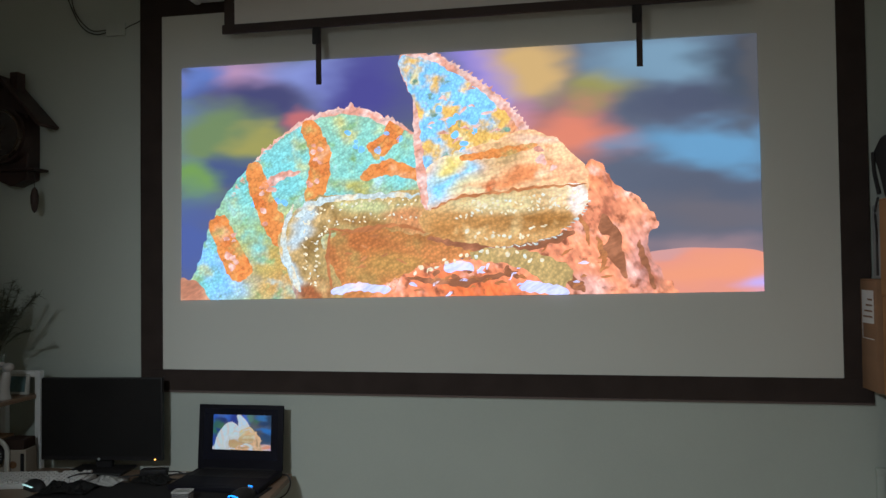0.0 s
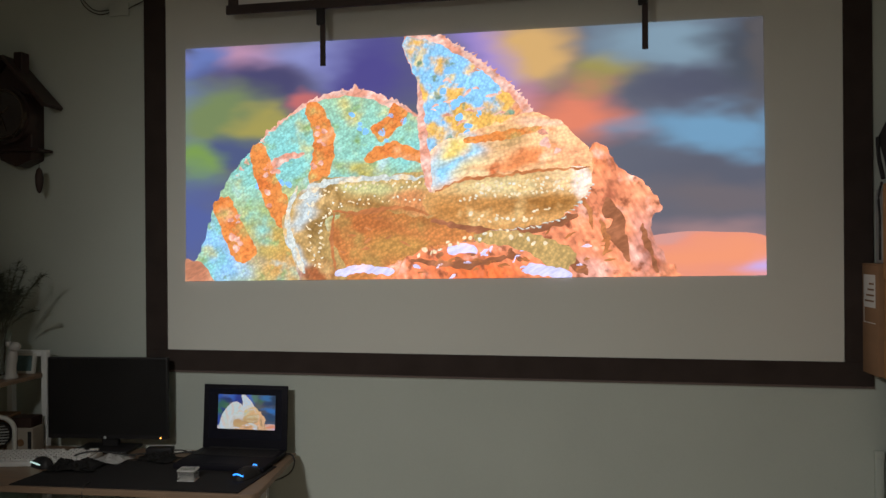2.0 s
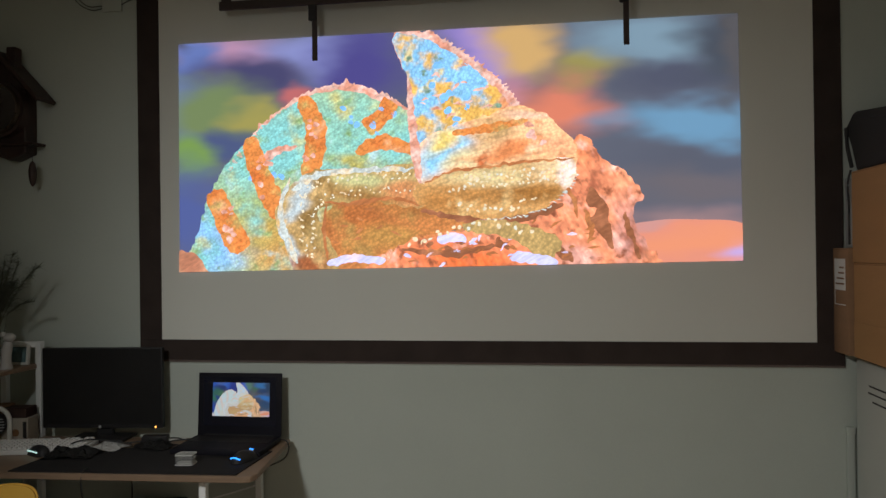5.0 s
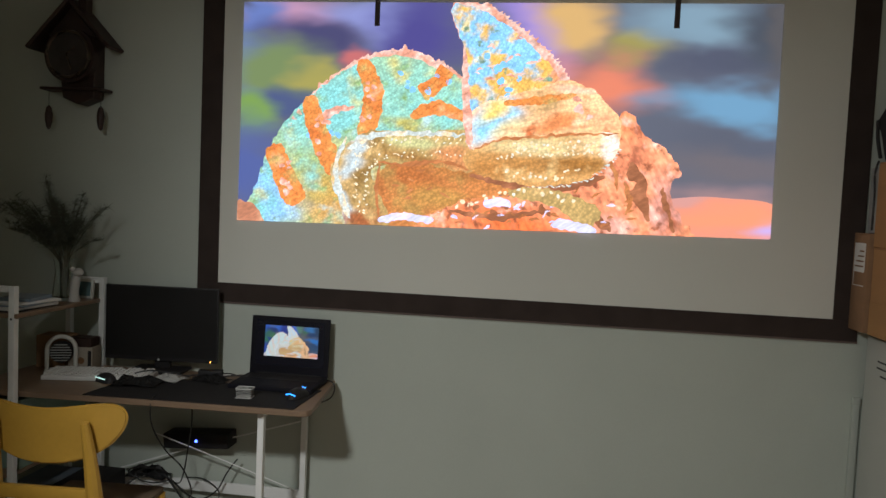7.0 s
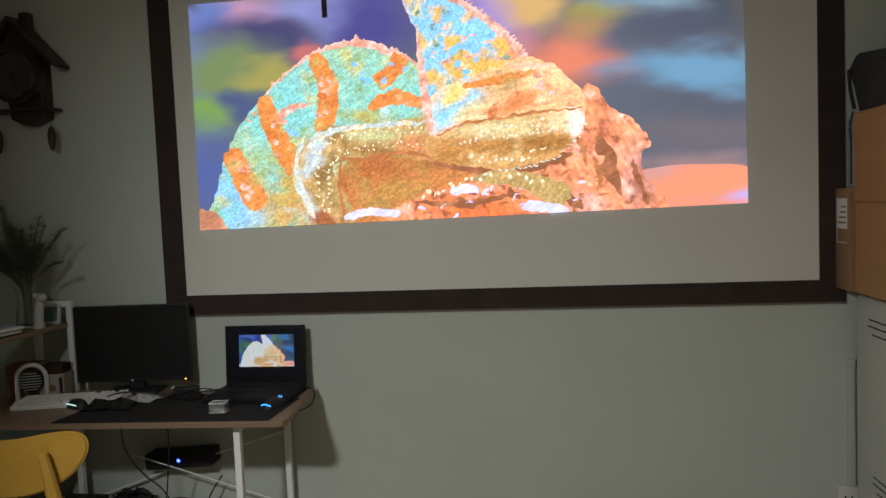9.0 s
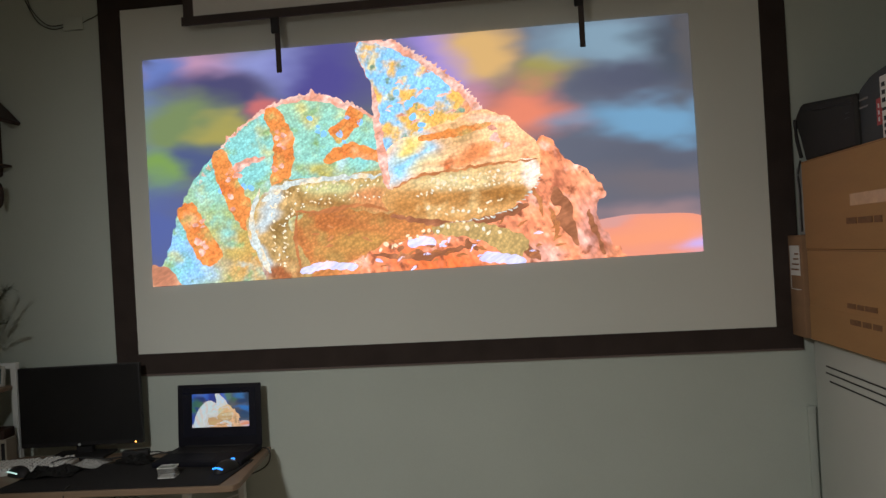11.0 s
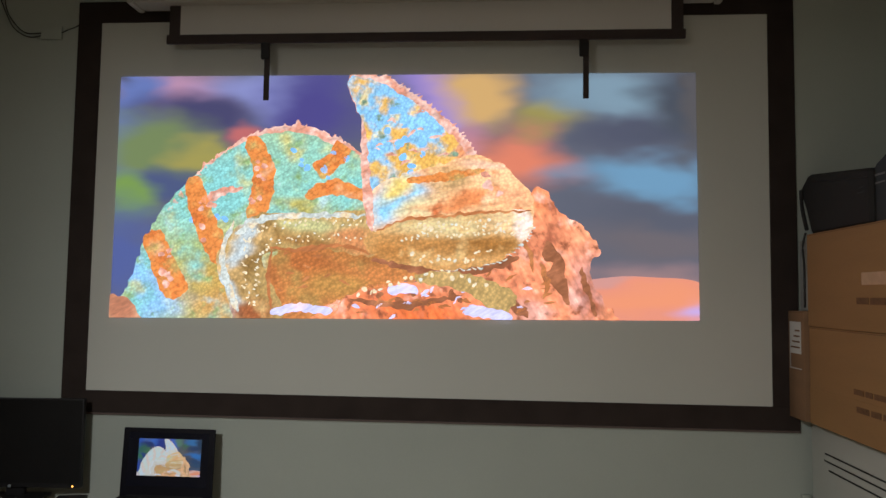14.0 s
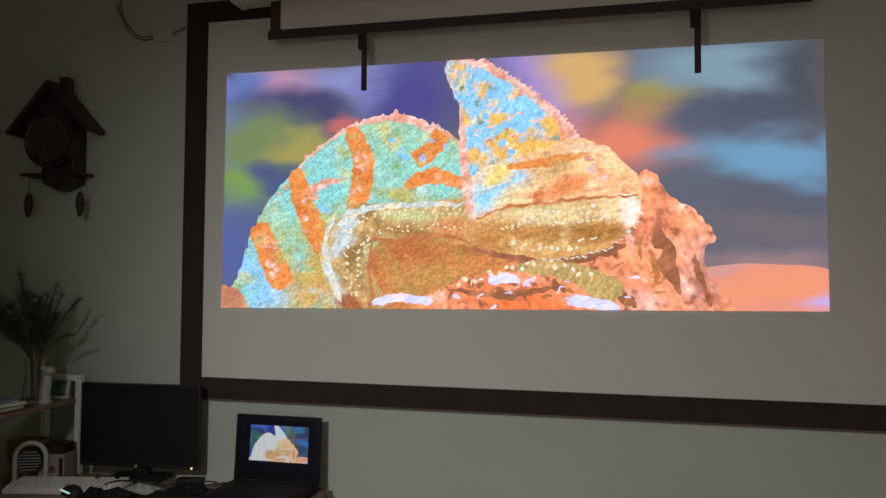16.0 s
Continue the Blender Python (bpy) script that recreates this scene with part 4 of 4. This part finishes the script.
part("lead", tubed([(0.05, 0, 0.014), (0.085, 0.006, 0.012), (0.12, -0.01, 0.008), (0.145, 0.0, 0.006)], 0.003, 6), RUBBER, pa)

# cables on and under the desk
def cable(label, pts, r=0.003, material=RUBBER):
    return solid("cable", tubed(pts, r, 7, 7), material, label, "cable", group="computer cables")


cable("black laptop power cable running over the desk edge", [(0.545, -0.085, TOP + 0.012), (0.578, -0.070, TOP + 0.006), (0.596, -0.085, TOP - 0.022), (0.592, -0.14, TOP - 0.05), (0.535, -0.20, TOP - 0.065), (0.47, -0.18, TOP - 0.07), (0.452, -0.06, TOP - 0.08)])
cable("black cable lying behind the laptop and monitor", [(0.20, -0.10, TOP + 0.012), (0.13, -0.12, TOP + 0.010), (0.08, -0.15, TOP + 0.006), (0.02, -0.13, TOP + 0.008), (-0.06, -0.16, TOP + 0.006), (-0.12, -0.19, TOP + 0.010)])
cable("thin white cable lying on the desk", [(0.15, -0.08, TOP + 0.006), (0.09, -0.10, TOP + 0.006), (0.05, -0.07, TOP + 0.006), (0.01, -0.10, TOP + 0.006)], 0.004, WHITECABLE)
cable("thin black cable across the white keyboard", [(-0.02, -0.20, TOP + 0.012), (-0.12, -0.24, TOP + 0.036), (-0.20, -0.25, TOP + 0.036), (-0.26, -0.30, TOP + 0.020), (-0.30, -0.31, TOP + 0.018)])
cable("black cable hanging down the desk front", [(-0.005, -0.500, TOP + 0.008), (0.000, -0.545, TOP - 0.004), (0.0, -0.535, TOP - 0.10), (0.015, -0.46, TOP - 0.22), (0.04, -0.36, 0.42), (0.03, -0.26, 0.28), (-0.06, -0.16, 0.20), (-0.16, -0.10, 0.26)])
cable("black cable hanging under the desk", [(0.06, -0.34, TOP - 0.022), (0.06, -0.33, 0.62), (0.02, -0.28, 0.48), (-0.03, -0.22, 0.34), (-0.10, -0.14, 0.26), (-0.20, -0.10, 0.28)])
cable("tangled black cable over the back rail", [(-0.46, -0.10, 0.10), (-0.36, -0.09, 0.22), (-0.27, -0.08, 0.265), (-0.18, -0.075, 0.255), (-0.08, -0.10, 0.20), (0.0, -0.11, 0.185), (0.07, -0.10, 0.23), (0.11, -0.085, 0.31), (0.15, -0.07, 0.37)], 0.0035)
cable("looped black cable hanging over the back rail", [(-0.20, -0.07, 0.27), (-0.12, -0.10, 0.20), (-0.03, -0.12, 0.135), (0.06, -0.12, 0.15), (0.08, -0.10, 0.22), (0.0, -0.08, 0.265), (-0.09, -0.07, 0.262)], 0.003)
random.seed(31)
for x0, z0, w, h in ((-0.30, 0.275, 0.055, 0.030), (-0.24, 0.262, 0.075, 0.035)):
    cable("loose loop of black cable hanging from the back rail", [(x0 + w * math.cos(a) * random.uniform(0.8, 1.2), -0.068 - 0.025 * math.sin(a * 0.5) - random.uniform(0, 0.012), z0 + h * math.sin(a) * random.uniform(0.8, 1.15)) for a in (0.3, 1.2, 2.1, 3.0, 3.9, 4.8, 5.7, 6.6)], 0.0032)
solid("cable_tangle", crumple(20, 14, 0.20, 0.09, 0.07, 5.5), RUBBER, "small tangled heap of black cable on the back rail", "cable", pose(-0.29, -0.050, 0.246))

# black set box with blue light, on the wall under the desk
rt = thing("set_box", "black set box with a glowing blue light under the desk", "router", pose(-0.045, WY, 0.441, 0, -4, 0))
part("case", boxed((-0.155, -0.10, -0.036), (0.155, 0, 0.033), 0.006, 2), BLACKPL, rt)
part("status_light", lathe([(0, 0), (0.007, 0), (0.006, 0.003), (0, 0.004)], 12, "y"), LEDBLUE, rt, "glowing blue light", Matrix.Translation((0.005, -0.1005, 0.0)))

# ---------------------------------------------------------------- things on the shelf tower
SH = 1.063
va = thing("vase", "clear glass vase with dried wispy stems on the shelf", "vase", pose(-0.615, -0.215, SH))
bm = lathe([(0.0, 0.0), (0.042, 0.0), (0.046, 0.02), (0.040, 0.08), (0.034, 0.13), (0.042, 0.185), (0.039, 0.185), (0.031, 0.13), (0.036, 0.08), (0.040, 0.022), (0.0, 0.012)], 28)
part("glass", bm, GLASS, va, "clear glass vase")
random.seed(11)
for k in range(60):
    stems, fronds = bmesh.new(), bmesh.new()
    a = random.uniform(0, 2 * math.pi)
    spread = 0.03 + 0.21 * random.random() ** 0.8
    h = random.uniform(0.30, 0.50) - spread * 0.35
    if k < 4:
        h += 0.05
    base = Vector((0.012 * math.cos(a), 0.012 * math.sin(a), 0.02))
    tip = Vector((spread * math.cos(a) * 1.15 - 0.05 * h / 0.4, spread * math.sin(a) * 0.65, h + 0.03))
    if k == 0:
        tip = Vector((-0.33, 0.02, 0.435))
    elif k < 5:
        tip = Vector((-0.11 + 0.008 * k, 0.0, 0.585 - 0.03 * k))
    neck = Vector((0.018 * math.cos(a), 0.018 * math.sin(a), 0.17))
    tube(stems, [base, neck, neck.lerp(tip, 0.5) + Vector((0, 0, 0.03)), tip], lambda t: 0.0016 * (1 - 0.6 * t), 4, 4)
    for j in range(30 if k == 0 else 150):
        t = random.uniform(0.25, 1.0)
        p = neck.lerp(tip, t) + Vector((0, 0, 0.12 * t * (1 - t)))
        d = Vector((random.gauss(0, 1), random.gauss(0, 1), random.gauss(0.6, 0.7))).normalized()
        ln = random.uniform(0.012, 0.045)
        s = d.cross(Vector((random.random(), random.random(), random.random()))).normalized() * 0.0011
        q = p + d * ln
        va1, vb1, vc1, vd1 = (fronds.verts.new(c) for c in (p - s, p + s, q + s * 0.3, q - s * 0.3))
        fronds.faces.new((va1, vb1, vc1, vd1))
    twig = part("stem", stems, STEM, va, "thin dried stem")
    part("frond_spray", fronds, FROND, twig, "wispy grey-green dried frond")

fg = lathe([(0.0, 0.0), (0.026, 0.0), (0.027, 0.006), (0.021, 0.02), (0.019, 0.05), (0.020, 0.085), (0.016, 0.108), (0.010, 0.118), (0.0, 0.120)], 18)
for v in fg.verts:
    v.co.x += 0.9 * v.co.z ** 2
bmesh.ops.create_uvsphere(fg, u_segments=16, v_segments=10, radius=0.021, matrix=Matrix.Translation((0.022, -0.004, 0.130)) @ Matrix.Diagonal((1.15, 1, 0.9, 1)))
bmesh.ops.create_uvsphere(fg, u_segments=12, v_segments=8, radius=0.012, matrix=Matrix.Translation((0.000, -0.012, 0.142)))
solid("figurine", fg, PORCELAIN, "small white porcelain figurine beside the vase", "figurine", pose(-0.566, -0.215, SH))

sb = thing("photo_frame", "small white-framed picture standing at the shelf's end", "photo frame", pose(-0.605, -0.105, SH, -8, 0, 0))
for lo, hi in (((-0.055, -0.008, 0.0), (0.055, 0.008, 0.010)), ((-0.055, -0.008, 0.075), (0.055, 0.008, 0.085)), ((-0.055, -0.008, 0.010), (-0.045, 0.008, 0.075)), ((0.045, -0.008, 0.010), (0.055, 0.008, 0.075))):
    part("frame_rail", boxed(lo, hi, 0.001), WHITEPL, sb)
part("print", boxed((-0.045, -0.004, 0.010), (0.045, 0.002, 0.075)), TEAL, sb, "dark teal picture")

z = SH
for k, (w, d, h, m, lab, rz) in enumerate(((0.19, 0.25, 0.006, BLACKPL, "black folder lying on the shelf", 3), (0.18, 0.24, 0.012, PAPER, "white magazine lying in a stack on the shelf", -6), (0.185, 0.23, 0.005, BLUEPAPER, "blue-grey booklet lying in a stack on the shelf", 5), (0.17, 0.22, 0.010, PAPER, "white paper pad lying in a stack on the shelf", -12), (0.13, 0.16, 0.014, BLUEPAPER, "small blue-grey book on top of the stack", 8))):
    solid("book", boxed((-w / 2, -d / 2, 0), (w / 2, d / 2, h), 0.001), m, lab, "book", pose(-0.645 + 0.006 * k, -0.470 + 0.008 * k, z, 0, 0, rz), group="books and papers on the shelf")
    z += h

# desk fan with an arched frame, boxes behind the monitor
fn = thing("desk_fan", "small white arched desk fan with a dark grille", "fan", pose(-0.606, -0.235, TOP, 0, 0, 22) @ Matrix.Scale(1.15, 4))
arch = [(0.05 * math.cos(a), 0, 0.085 + 0.05 * math.sin(a)) for a in (math.pi * k / 12 for k in range(13))]
part("frame", tubed([(0.05, 0, 0.0), *arch, (-0.05, 0, 0.0)], 0.008, 8, 3), WHITEPL, fn)
gr = lathe([(0.0, 0.0), (0.040, 0.0), (0.042, 0.012), (0.038, 0.02), (0.0, 0.024)], 24, "y")
part("grille", gr, BLACKPL, fn, "dark round grille", Matrix.Translation((0, 0.012, 0.075)))
for k in range(7):
    zz = 0.045 + k * 0.010
    hw = math.sqrt(max(0.0002, 0.038 ** 2 - (zz - 0.075) ** 2))
    part("grille_bar", boxed((-hw, -0.016, zz - 0.0015), (hw, -0.0125, zz + 0.0015)), GREYPL, fn)
part("foot", boxed((-0.055, -0.03, 0.0), (0.055, 0.03, 0.010), 0.004), WHITEPL, fn)
gb = thing("gift_box", "cream cardboard box with a dark round mark on the desk", "box", pose(-0.548, -0.160, TOP, 0, 0, 8))
part("carton", boxed((-0.055, -0.04, 0.0), (0.055, 0.04, 0.105), 0.002), CREAM, gb)
part("dark_mark", lathe([(0, 0), (0.015, 0), (0.015, 0.0008), (0, 0.0008)], 18, "y"), INK, gb, "", Matrix.Translation((0.005, -0.0405, 0.045)))
part("side_stripe", boxed((0.035, -0.0408, 0.01), (0.050, -0.0400, 0.09)), BLACKPL, gb)
solid("brown_box", boxed((-0.07, -0.05, 0.0), (0.07, 0.05, 0.145), 0.003), CARD2, "brown cardboard box standing behind the desk fan", "box", pose(-0.695, -0.140, TOP, 0, 0, 6))
bk = thing("small_box", "dark brown small box lying on the cream box", "box", pose(-0.548, -0.160, TOP + 0.105, 0, 0, 6))
part("carton", boxed((-0.05, -0.038, 0.0), (0.05, 0.038, 0.040), 0.002), DARKWOOD, bk)

# storage under the tower
bn = thing("basket", "pale green plastic basket on the lower shelf", "basket", pose(-0.640, -0.35, 0.430))
bm = bmesh.new()
box(bm, (-0.085, -0.20, 0.0), (0.085, 0.20, 0.008))
for lo, hi in (((-0.09, -0.205, 0.0), (-0.084, 0.205, 0.275)), ((0.084, -0.205, 0.0), (0.09, 0.205, 0.275)), ((-0.084, -0.205, 0.0), (0.084, -0.199, 0.275)), ((-0.084, 0.199, 0.0), (0.084, 0.205, 0.275))):
    box(bm, lo, hi, 0.001)
part("tub", bm, GREENBIN, bn)
part("rim", tubed([(-0.09, -0.205, 0.275), (0.09, -0.205, 0.275), (0.09, 0.205, 0.275), (-0.09, 0.205, 0.275), (-0.09, -0.205, 0.275)], 0.006, 6, 1), GREENBIN, bn)
solid("file_box", boxed((-0.095, -0.22, 0.0), (0.095, 0.22, 0.28), 0.004), BLUEPAPER, "blue-grey file box on the floor under the tower", "box", pose(-0.652, -0.34, 0.0))
solid("computer_case", boxed((-0.09, -0.20, 0.0), (0.09, 0.20, 0.30), 0.006, 2), BLACKPL, "black computer case on the floor under the desk", "computer", pose(-0.452, -0.32, 0.0))
solid("foot_board", boxed((-0.16, -0.07, 0.0), (0.16, 0.07, 0.035), 0.004), BLACKPL, "flat black device lying on the floor", "device", pose(0.42, -0.22, 0.0))

# ---------------------------------------------------------------- yellow chair
ch = thing("chair", "yellow lacquered wooden chair with curved backrest and brown seat", "chair", pose(-0.072, -0.825, 0.0, 0, 0, 4))
bm = bmesh.new()
N = 40
cols = []
for i in range(N + 1):
    u = math.sin((i / N - 0.5) * math.pi)
    x = 0.252 * u
    y = -0.250 + 0.045 * u * u
    half = 0.092 * max(0.0, 1 - abs(u) ** 3.6) ** 0.5
    half = max(half, 0.004)
    cz = 0.776 + 0.062 * u * u
    ring = []
    for dy, dz in ((-0.006, -half), (-0.006, half), (0.006, half), (0.006, -half)):
        lean = -0.10 * (dz)
        ring.append(bm.verts.new((x, y + dy + lean, cz + dz)))
    cols.append(ring)
for a, b in zip(cols, cols[1:]):
    for k in range(4):
        bm.faces.new((a[k], a[(k + 1) % 4], b[(k + 1) % 4], b[k]))
bm.faces.new(cols[0][::-1])
bm.faces.new(cols[-1])
bmesh.ops.recalc_face_normals(bm, faces=bm.faces)
bmesh.ops.bevel(bm, geom=[e for e in bm.edges if e.calc_face_angle(0) > 0.9], offset=0.005, segments=2, affect="EDGES")
part("backrest", bm, YELLOW, ch, "curved yellow backrest")
for s in (-1, 1):
    part("back_post", tubed([(s * 0.178, -0.195, 0.0), (s * 0.174, -0.215, 0.25), (s * 0.170, -0.225, 0.45), (s * 0.160, -0.250, 0.68), (s * 0.148, -0.272, 0.832)], lambda t: 0.026 - 0.034 * max(0.0, t - 0.62) - 0.012 * max(0.0, 0.5 - t), 10), YELLOW, ch)
    part("front_leg", tubed([(s * 0.185, 0.20, 0.0), (s * 0.180, 0.195, 0.22), (s * 0.175, 0.19, 0.425)], lambda t: 0.014 + 0.006 * t, 12), YELLOW, ch)
    part("side_rail", boxed((s * 0.168 - 0.011, -0.21, 0.375), (s * 0.168 + 0.011, 0.19, 0.425), 0.004), YELLOW, ch)
part("back_rail", boxed((-0.166, -0.252, 0.568), (0.166, -0.230, 0.610), 0.006, 2), YELLOW, ch)
part("front_rail", boxed((-0.17, 0.18, 0.375), (0.17, 0.20, 0.425), 0.004), YELLOW, ch)
part("seat", boxed((-0.185, -0.205, 0.420), (0.185, 0.205, 0.450), 0.014, 3), SEATFAB, ch, "brown padded seat")

# ---------------------------------------------------------------- steel cabinet
CX = 2.772
cb = thing("steel_cabinet", "white sheet-steel cabinet with black vent slots in its doors", "cabinet", pose(CX, -0.50, 0.0))
part("body", boxed((0.020, -0.46, 0.05), (0.42, 0.455, 1.125), 0.004), CABMET, cb)
part("plinth", boxed((0.035, -0.45, 0.0), (0.41, 0.445, 0.05)), BLACKPL, cb)
for y0, y1, hs in ((-0.1450, 0.453, -1), (-0.458, -0.1510, 1)):
    d = part("door", boxed((0.0, y0, 0.065), (0.020, y1, 1.110), 0.003, 2), CABMET, cb, "white steel door")
    for zt in (1.0, 0.413):
        low = 0.0 if zt > 0.9 else -0.030
        for k, (za, ya, yb) in enumerate(((0.026, 0.0, 0.0), (0.001, 0.006, 0.028), (-0.027, -0.026, -0.001))):
            if hs < 0:
                lo, hi = -0.085 - yb, 0.350 + ya + low
            else:
                lo, hi = -0.42, -0.20
            part("vent_slot", boxed((-0.0008, lo, zt + za - 0.0030), (0.004, hi, zt + za + 0.0030)), BLACKPL, d, "black vent slot")
    yh = -0.130 if hs < 0 else -0.205
    h = part("handle_strip", boxed((-0.006, yh - 0.02, 0.62), (0.002, yh + 0.03, 1.085), 0.002), GREYPL, d, "grey plastic handle strip")
    part("grip", boxed((-0.020, yh - 0.004, 0.64), (-0.006, yh + 0.010, 1.06), 0.004), GREYPL, h)


# ---------------------------------------------------------------- boxes and bags on the cabinet
def carton(name, label, lo, hi, m, group="cardboard boxes on the cabinet"):
    c = (Vector(lo) + Vector(hi)) / 2
    c.z = lo[2]
    t = thing(name, label, "box", Matrix.Translation(c), group=group)
    a, b = Vector(lo) - c, Vector(hi) - c
    part("carton", boxed(a, b, 0.004, 2), m, t)
    part("flap_seam", boxed((a.x - 0.0006, a.y + 0.004, b.z - 0.006), (a.x + 0.002, b.y - 0.004, b.z - 0.004)), INK, t, "dark seam under the flap")
    return t, a, b


def bar_text(t, x, y0, y1, z, h, words):
    """Unreadable print as plain bars."""
    n = len(words)
    tot = sum(words) + (n - 1) * 0.6
    y = y0
    for w in words:
        ln = (y1 - y0) * w / tot
        part("print_bar", boxed((x - 0.0026, min(y, y + ln), z - h / 2), (x + 0.002, max(y, y + ln), z + h / 2)), INK, t)
        y += ln + (y1 - y0) * 0.6 / tot


b1, a, b = carton("cardboard_box", "large brown cardboard box lying on the steel cabinet", (2.730, -0.96, 1.128), (3.17, -0.140, 1.464), CARD)
bar_text(b1, a.x, 0.10, -0.095, 0.150, 0.016, (3, 2, 4))
bar_text(b1, a.x, 0.085, -0.12, 0.098, 0.018, (4, 3, 3))
part("flap", boxed((a.x - 0.0015, a.y + 0.003, 0.0), (a.x + 0.001, b.y - 0.003, 0.125)), CARD, b1, "folded lower flap")
b2, a, b = carton("cardboard_box", "large brown cardboard box with shiny tape, on another box", (2.727, -0.97, 1.465), (3.17, -0.140, 1.790), CARD)
bar_text(b2, a.x, 0.07, -0.155, 0.092, 0.020, (3, 4, 2))
tb = bmesh.new()
box(tb, (a.x - 0.0012, -0.40, 0.140), (a.x + 0.001, 0.04, 0.178))
part("tape", tb, TAPE, b2, "shiny clear packing tape")
b3, a, b = carton("cardboard_box", "narrow brown cardboard box with a white label beside the wall", (2.716, -0.128, 1.128), (3.05, 0.004, 1.517), CARD2)
part("label", boxed((a.x - 0.001, -0.045, 0.235), (a.x + 0.001, 0.050, 0.350)), PAPER, b3, "white paper label")
for k in range(4):
    part("print_bar", boxed((a.x - 0.0016, -0.035, 0.255 + k * 0.02), (a.x, 0.04 - 0.012 * k, 0.261 + k * 0.02)), INK, b3)
part("label_outline", boxed((a.x - 0.001, -0.045, 0.180), (a.x + 0.001, 0.050, 0.183)), PAPER, b3)
part("label_outline", boxed((a.x - 0.001, 0.047, 0.183), (a.x + 0.001, 0.050, 0.235)), PAPER, b3)

solid("wrapped_panel", boxed((0, -0.05, 0.0), (0.20, 0.05, 0.262), 0.012, 2), GREYPL, "grey plastic-wrapped panel standing on the narrow box", "panel", pose(2.752, -0.062, 1.517, 0, 0, 0))
cable("black cable hanging beside the wrapped panel", [(2.742, -0.10, 1.80), (2.735, -0.09, 1.75), (2.728, -0.115, 1.68), (2.722, -0.130, 1.62), (2.726, -0.12, 1.53)], 0.004)

bg = thing("laptop_bag", "black nylon bag lying on the cardboard boxes", "bag", pose(2.75, -0.330, 1.790))
bm = slab([(-0.20, 0.0), (0.205, 0.0), (0.245, 0.09), (0.290, 0.160), (0.282, 0.182), (0.226, 0.222), (-0.20, 0.172)], 0.36, 0.010)
part("body", bm, NYLON, bg, at=pose(0, 0, 0, 0, 0, 90))
part("zip", tubed([(-0.002, -0.19, 0.145), (-0.002, 0.0, 0.165), (-0.002, 0.155, 0.184)], 0.002, 6), RUBBER, bg)
part("strap", tubed([(-0.004, 0.272, 0.17), (-0.008, 0.255, 0.10), (-0.006, 0.225, 0.02)], 0.007, 6), NYLON, bg)
for k in range(2):
    part("print_bar", boxed((-0.0012, -0.165, 0.118 - 0.016 * k), (0.001, -0.135 + 0.008 * k, 0.1205 - 0.016 * k)), CASE, bg)

tc = thing("tool_case", "dark case with white tags and a red sticker, on the boxes", "case", pose(2.765, -0.690, 1.790))
bm = slab([(-0.19, 0.0), (0.185, 0.0), (0.195, 0.09), (0.188, 0.150), (0.155, 0.186), (0.09, 0.212), (-0.02, 0.222), (-0.19, 0.224)], 0.30, 0.008)
part("shell", bm, CASE, tc, at=pose(0, 0, 0, 0, 0, 90))
part("carry_grip", tubed([(0.10, 0.02, 0.215), (0.09, 0.0, 0.255), (0.09, -0.14, 0.265), (0.10, -0.16, 0.218)], 0.009, 8), BLACKPL, tc)
for y0, y1, z0, z1, m, lab in ((-0.015, 0.025, 0.098, 0.192, PAPER, "white tag"), (-0.022, 0.020, 0.004, 0.088, PAPER, "white tag"), (0.022, 0.052, 0.050, 0.130, RED, "red sticker")):
    t = part("tag_card", boxed((-0.0022, y0, z0), (0.001, y1, z1)), m, tc, lab)
    for k in range(3):
        zc = z0 + (z1 - z0) * (0.25 + 0.25 * k)
        part("print_bar", boxed((-0.003, y0 + 0.012, zc - 0.009), (0, y1 - 0.010, zc + 0.004)), BLACKPL if m is PAPER else PAPER, t)
for k in range(2):
    part("print_bar", boxed((-0.0012, 0.105, 0.144 - 0.024 * k), (0.001, 0.175 - 0.008 * k, 0.150 - 0.025 * k)), mat("faded_print", (0.20, 0.20, 0.19), 0.6), tc)

# ---------------------------------------------------------------- socket low on the wall
so = thing("wall_socket", "white plastic wall socket low beside the cabinet", "socket", pose(2.757, WY, 0.285))
part("plate", boxed((-0.036, -0.010, -0.045), (0.036, 0, 0.045), 0.003, 2), WHITEPL, so)
for x in (-0.012, 0.012):
    part("pin_hole", boxed((x - 0.003, -0.0108, -0.005), (x + 0.003, -0.009, 0.005)), BLACKPL, so)

tk = thing("cable_trunking", "wall-coloured plastic cable trunking running up from the socket", "trunking", pose(2.768, WY, 0.56))
part("cover", boxed((-0.014, -0.016, -0.23), (0.014, 0, 0.27), 0.003, 2), WALL, tk)
part("end_piece", boxed((-0.016, -0.018, 0.255), (0.016, 0, 0.285), 0.004, 2), WALL, tk)
